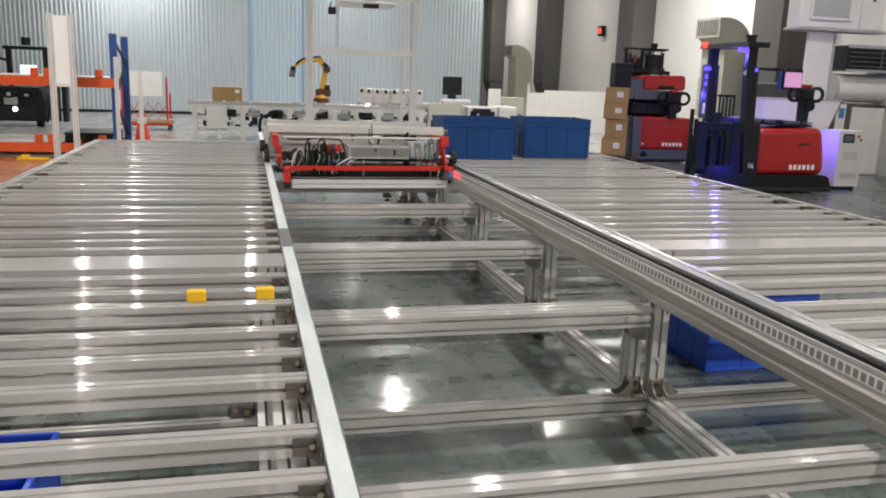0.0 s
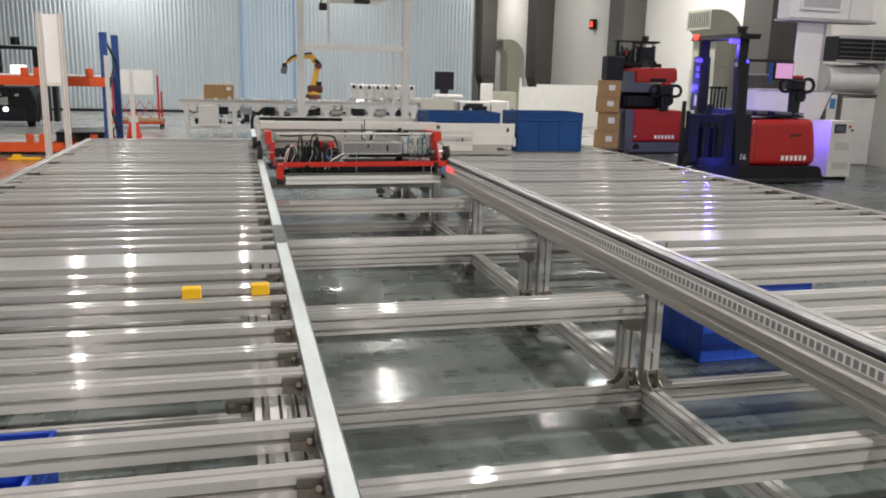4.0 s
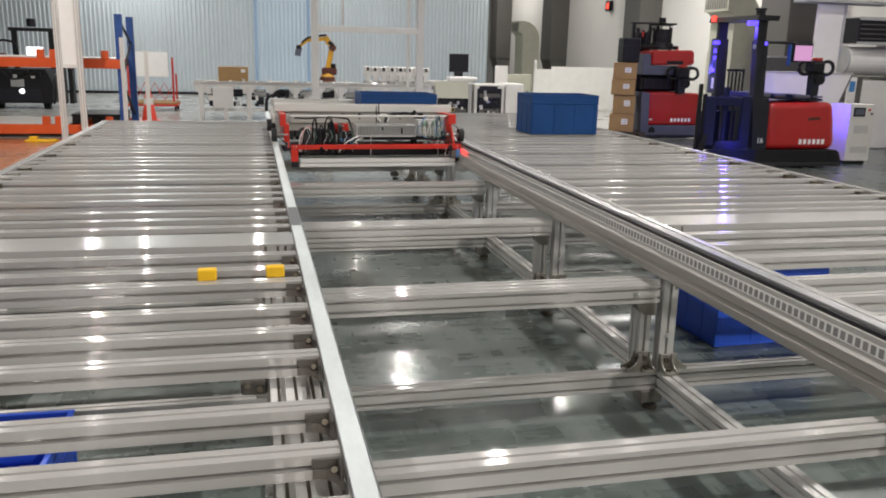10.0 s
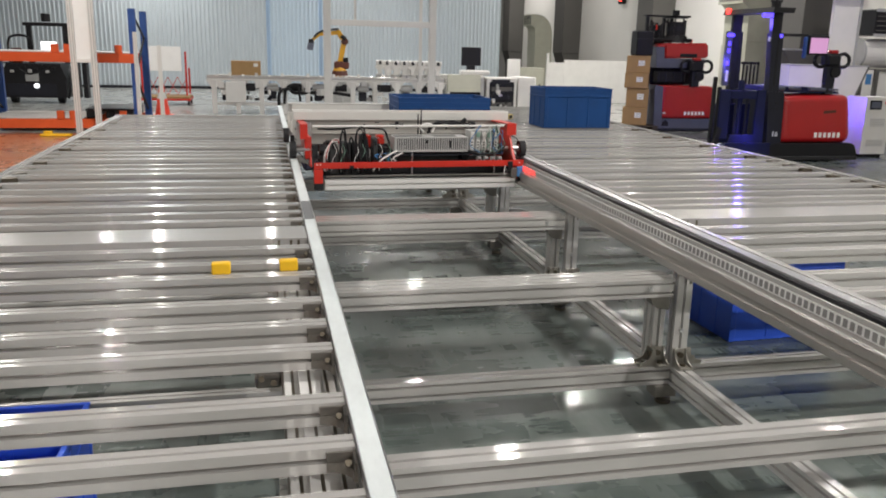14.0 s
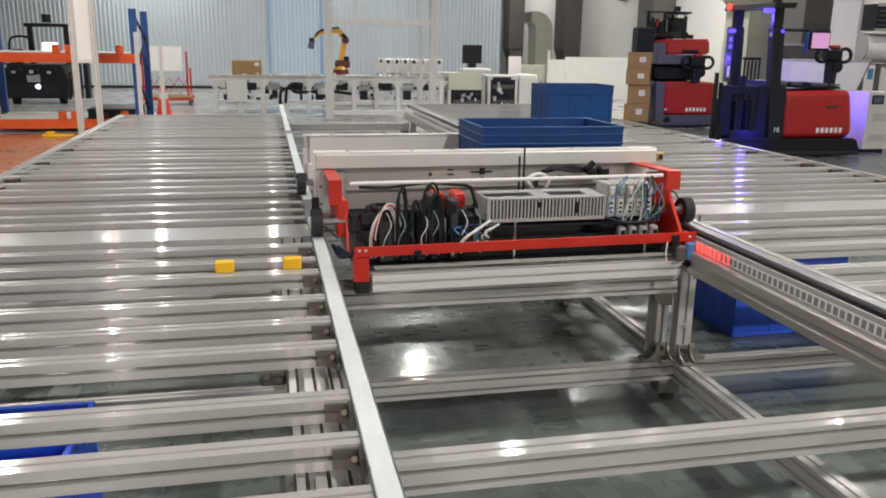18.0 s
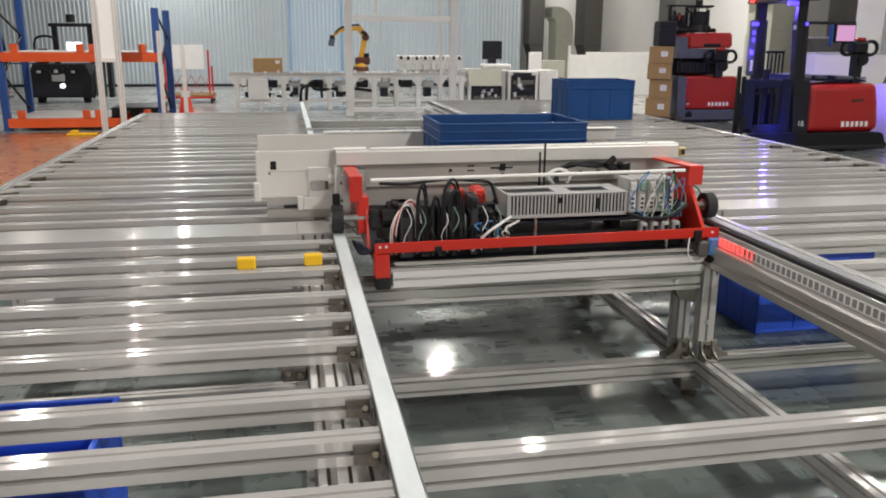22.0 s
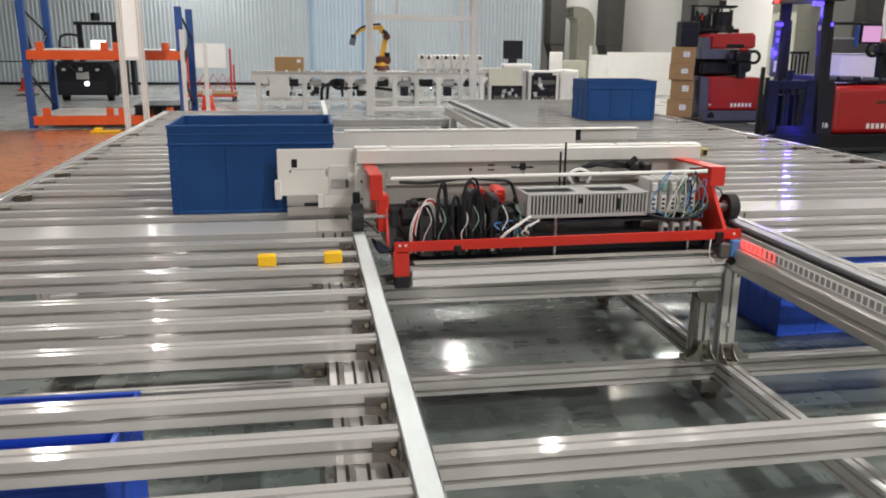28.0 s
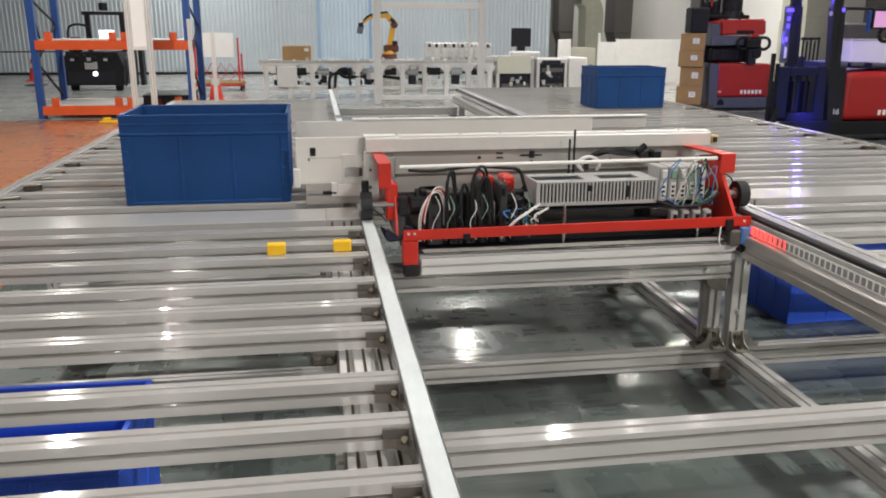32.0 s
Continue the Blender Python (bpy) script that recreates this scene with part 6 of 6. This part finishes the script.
part("tower_duct", box(-0.6, -0.05, 0.1, 0.249, 0.8, 1.02, 0.03), BLACK, t1)
for k in range(4):
    part("tower_rib", box(-0.58 + 0.14 * k, -0.55 + 0.14 * k, 0.085, 0.0995, 0.82, 1.0, 0.004), CHARCOAL, t1)
part("upper_base", prism([(-0.63, 1.06), (0.24, 1.06), (0.25, 1.215), (-0.5, 1.215), (-0.5, 1.4), (-0.66, 1.4)], "y", 0.06, 0.5), SLATE, t1)
bm = prism([(-0.499, 1.216), (0.3, 1.23), (0.28, 1.48), (-0.52, 1.46)], "y", 0.03, 0.5)
bmesh.ops.bevel(bm, geom=list(bm.edges), offset=0.03, segments=3, affect="EDGES")
part("upper_hood", bm, TRUCK_RED, t1, "glossy red upper hood")
part("hood_recess", box(-0.23, 0.08, 0.024, 0.04, 1.24, 1.3, 0.01), BLACK, t1)
tiller_head(t1, 0.03, -0.1, 1.08, 1.25, 0.76)
for k, (mx, mw, mz) in enumerate(((-0.66, 0.05, 1.9), (-0.56, 0.035, 1.84), (-0.47, 0.03, 1.8), (-0.33, 0.04, 1.92), (-0.2, 0.03, 1.9), (0.07, 0.035, 1.86))):
    part("mast", box(mx, mx + mw, 0.5 + 0.03 * (k % 2), 0.56 + 0.03 * (k % 2), 1.3, mz, 0.006), BLACK, t1)
part("mast_top", box(-0.68, 0.15, 0.48, 0.6, 1.9, 1.93, 0.006), BLACK, t1)
part("mast_rail", box(-0.68, 0.1, 0.46, 0.5, 1.55, 1.59, 0.006), BLACK, t1)
part("mast_pack", box(-0.6, -0.36, 0.47, 0.56, 1.44, 1.76, 0.015), BLACK, t1)
part("mast_shelf", box(-0.58, 0.12, 0.3, 0.56, 1.485, 1.55, 0.02), BLACK, t1)
part("scanner_base", rod((-0.15, 0.45, 1.48), (-0.15, 0.45, 1.6), 0.19, 18, None, 0.15), BLACK, t1)
part("scanner", rod((-0.13, 0.45, 1.6), (-0.13, 0.45, 1.82), 0.16, 18), BLACK, t1)
part("scanner_window", rod((-0.13, 0.45, 1.68), (-0.13, 0.45, 1.75), 0.165, 18), CHARCOAL, t1)
part("scanner_ring", rod((-0.15, 0.45, 1.88), (-0.15, 0.45, 1.9), 0.2, 18), BLACK, t1)
for a in range(3):
    px, py = -0.15 + 0.15 * math.cos(2.1 * a), 0.45 + 0.15 * math.sin(2.1 * a)
    part("scanner_stay", rod((px, py, 1.5), (px, py, 1.89), 0.012, 6), BLACK, t1)
part("scanner_cap", rod((-0.15, 0.45, 1.931), (-0.15, 0.45, 2.01), 0.06, 14), BLACK, t1)
part("hose", tube([(-0.46, 0.44, 1.5), (-0.44, 0.42, 1.72), (-0.32, 0.42, 1.82), (-0.24, 0.42, 1.6)], 0.018), CABLE, t1)
part("hose", tube([(-0.6, 0.46, 1.4), (-0.62, 0.44, 1.65), (-0.55, 0.45, 1.8)], 0.014), CABLE, t1)
part("red_tag", box(-0.5, -0.475, 0.455, 0.469, 1.68, 1.77, 0.004), RED, t1)
part("orange_tag", box(0.11, 0.18, 0.4, 0.44, 1.48, 1.54, 0.01), CONE, t1)
for wx in (-0.5, 0.3):
    part("wheel", rod((wx, 0.1, 0.09), (wx, 0.25, 0.09), 0.09, 16), DARK, t1)

charger = thing("charger", pose(7.69, 9.85, 0), "white upright charging cabinet with a small display", "charger")
part("body", prism([(0, 0.05), (0.5, 0.05), (0.5, 0.72), (0.36, 0.8), (0, 0.8)], "x", -0.09, 0.29), CHARGER, charger)
part("body_foot", box(-0.07, 0.27, 0.04, 0.46, 0, 0.05, 0.006), BLACK, charger)
part("display", box(-0.04, 0.14, -0.01, -0.001, 0.64, 0.76, 0.006), BLACK, charger)
part("display_bezel", box(-0.02, 0.12, -0.013, -0.0105, 0.66, 0.74, 0.002), SLATE, charger)
part("button", rod((0.2, -0.02, 0.73), (0.2, 0.0, 0.73), 0.015, 10), RED, charger)
part("button", rod((0.24, -0.02, 0.68), (0.24, 0.0, 0.68), 0.013, 10), BLACK, charger)
for k in range(3):
    part("caster", rod((-0.04 + 0.14 * k, 0.06, 0.0251), (-0.01 + 0.14 * k, 0.06, 0.0251), 0.025, 10), DARK, charger)
for k in range(5):
    part("vent", box(0.0, 0.22, -0.006, -0.001, 0.42 + 0.022 * k, 0.43 + 0.022 * k, 0.001), GREY, charger)
    part("vent", box(-0.02, 0.24, -0.006, -0.001, 0.16 + 0.018 * k, 0.168 + 0.018 * k, 0.001), GREY, charger)
chute = thing("white_hopper_bin", pose(7.85, 11.05, 0), "white sheet-metal hopper bin with a sloped end", "bin")
part("bin_body", prism([(-0.6, 0.72), (0.5, 0.72), (0.68, 1.17), (-0.62, 1.17)], "y", 0, 0.4), OFFWHITE, chute)
part("bin_rim", box(-0.63, 0.7, -0.012, 0.412, 1.1705, 1.19, 0.004), GREY, chute)
part("bin_edge", prism([(0.502, 0.72), (0.525, 0.72), (0.705, 1.17), (0.682, 1.17)], "y", -0.004, 0.404), COLUMN, chute)
for bx in (-0.55, 0.42):
    for by in (0.03, 0.33):
        part("leg", box(bx, bx + 0.05, by, by + 0.05, 0, 0.7195, 0.004), OFFWHITE, chute)
ac = thing("air_unit", pose(8.23, 11.5, 2.13), "white ceiling-hung air conditioning cabinet", "air conditioner")
part("body", box(-0.26, 1.25, 0, 0.3, 0.12, 1.1, 0.015), OFFWHITE, ac)
part("window", box(-0.05, 0.6, -0.012, -0.001, 0.28, 0.9, 0.004), GREY, ac)
for fx0, fx1, fz0, fz1 in ((-0.09, -0.05, 0.24, 0.94), (0.6, 0.64, 0.24, 0.94), (-0.05, 0.6, 0.24, 0.28), (-0.05, 0.6, 0.9, 0.94)):
    part("window_frame", box(fx0, fx1, -0.03, -0.001, fz0, fz1, 0.004), WHITE, ac)
part("bottom_flange", box(-0.28, 1.3, -0.03, 0.33, 0.08, 0.1195, 0.006), GREY, ac)
part("seam", box(0.8, 0.812, -0.006, -0.001, 0.13, 1.08, 0), GREY, ac)
part("latch", box(1.0, 1.04, -0.02, -0.001, 0.55, 0.6, 0.004), BLACK, ac)
part("hanger", rod((0.4, 0.15, 1.1), (0.4, 0.15, 3.95), 0.02, 8), STEEL, ac)
duct = thing("round_duct", pose(9.0, 11.6, 0), "white cabinet with black louvre and round white duct", "duct")
part("side_panel", box(-0.75, -0.3, 0.0, 0.06, 0, 2.2, 0.01), OFFWHITE, duct)
part("panel_trim", box(-0.31, -0.27, -0.02, 0.0, 0, 2.2, 0.006), GREY, duct)
part("louvre_box", box(-0.08, 0.84, -0.1, 0.6, 1.64, 2.02, 0.01), BLACK, duct)
part("louvre_frame", box(-0.1, 0.84, -0.12, -0.101, 1.98, 2.03, 0.004), GREY, duct)
part("louvre_frame", box(-0.1, 0.84, -0.12, -0.101, 1.62, 1.66, 0.004), GREY, duct)
for k in range(4):
    part("louvre", box(-0.06, 0.82, -0.13, -0.101, 1.7 + 0.07 * k, 1.715 + 0.07 * k, 0.004), COLUMN, duct)
part("louvre_post", box(0.5, 0.53, -0.135, -0.1305, 1.67, 1.97, 0.002), COLUMN, duct)
part("pipe", rod((-0.1, 0.2, 1.37), (0.84, 0.2, 1.37), 0.22, 28), OFFWHITE, duct)
part("pipe_collar", rod((-0.13, 0.2, 1.37), (-0.1, 0.2, 1.37), 0.235, 28), GREY, duct)
part("lower_cabinet", box(0.2, 0.84, 0.0, 0.6, 0, 1.08, 0.02), OFFWHITE, duct)
part("cabinet_edge", box(0.15, 0.199, -0.01, 0.6, 0, 1.1, 0.006), COLUMN, duct)
part("cabinet_top", box(0.15, 0.84, -0.01, 0.6, 1.1, 1.13, 0.006), COLUMN, duct)
part("sticker", box(-0.02, 0.08, -0.004, -0.001, 0.9, 1.06, 0), CABLE_B, thing("notice_stand", pose(8.95, 11.55, 0), "narrow pale notice board with a blue and pink sticker", "notice board"))
part("board", box(-0.05, 0.11, 0.0, 0.03, 0, 1.12, 0.004), OFFWHITE, bpy.data.objects["notice_stand"])
bag = thing("dark_bag", pose(5.62, 5.98, 0), "small dark bundle lying on the floor", "bag")
bm = bmesh.new()
bmesh.ops.create_icosphere(bm, subdivisions=3, radius=0.2)
for v in bm.verts:
    v.co = v.co * (1 + 0.25 * noise.noise(v.co * 6))
    v.co.z = max(0, v.co.z * 0.7 + 0.1)
part("bundle", bm, NAVY, bag)


# ---- what moves ----
def motions():
    far, near = 6.35, 3.2

    def along(f):
        return far + (near - far) * f
    walk(shuttle, [(t, pose(CX, along(f) + 0.012, P, 0, 0, 1.2)) for t, f in ((0, 0), (12.6, 0), (13, 0.06), (13.5, 0.206), (14, 0.374), (14.5, 0.575), (15.2, 0.79), (16, 0.93), (16.5, 0.964), (17.0, 0.999), (17.4, 1), (32, 1))])
    tx = [(0, 1.35, 0), (1, 1.315, 0), (3.2, 1.315, 0), (4.5, 1.27, 0), (5.5, 1.14, 0), (6, 0.93, 0), (7, 0.662, 0), (7.6, 0.648, 0), (12.6, 0.648, 0), (13, 0.648, 0.06), (13.5, 0.648, 0.206), (14, 0.648, 0.374), (14.5, 0.648, 0.575), (15.2, 0.648, 0.79), (16, 0.648, 0.93), (16.5, 0.648, 0.964), (17, 0.648, 0.999), (17.4, 0.648, 1), (21.0, 0.644, 1), (21.5, 0.565, 1), (22, 0.402, 1), (22.5, 0.145, 1), (23, -0.17, 1), (23.5, -0.41, 1), (24, -0.592, 1), (24.6, -0.668, 1), (25.5, -0.672, 1), (31, -0.668, 1), (31.5, -0.713, 1), (32, -0.865, 1)]
    walk(moving_tote, [(t, pose(x + 0.294, along(f) + 0.54 + 0.021 * (x + 0.668), P + 0.002)) for t, x, f in tx])
    # how far the arms reach beyond their rest, to the right (+) or left (-)
    reach = [(0, 0), (0.6, 0.02), (1, 0.09), (2, 0.50), (3, 0.655), (4.4, 0.66), (5.5, 0.535), (6, 0.22), (6.8, 0.0), (21.0, 0), (21.5, -0.155), (22, -0.30), (22.5, -0.56), (23, -0.87), (23.5, -1.1), (24, -1.24), (25.6, -1.25), (26.6, -1.05), (27.5, -0.575), (28, -0.30), (28.5, -0.117), (29, 0), (31.1, 0), (31.5, -0.06), (32, -0.265)]
    for mid, tip in STAGES:
        walk(mid, [(t, pose(0.5 * r, 0, 0)) for t, r in reach])
        walk(tip, [(t, pose(r, 0, 0)) for t, r in reach])


motions()
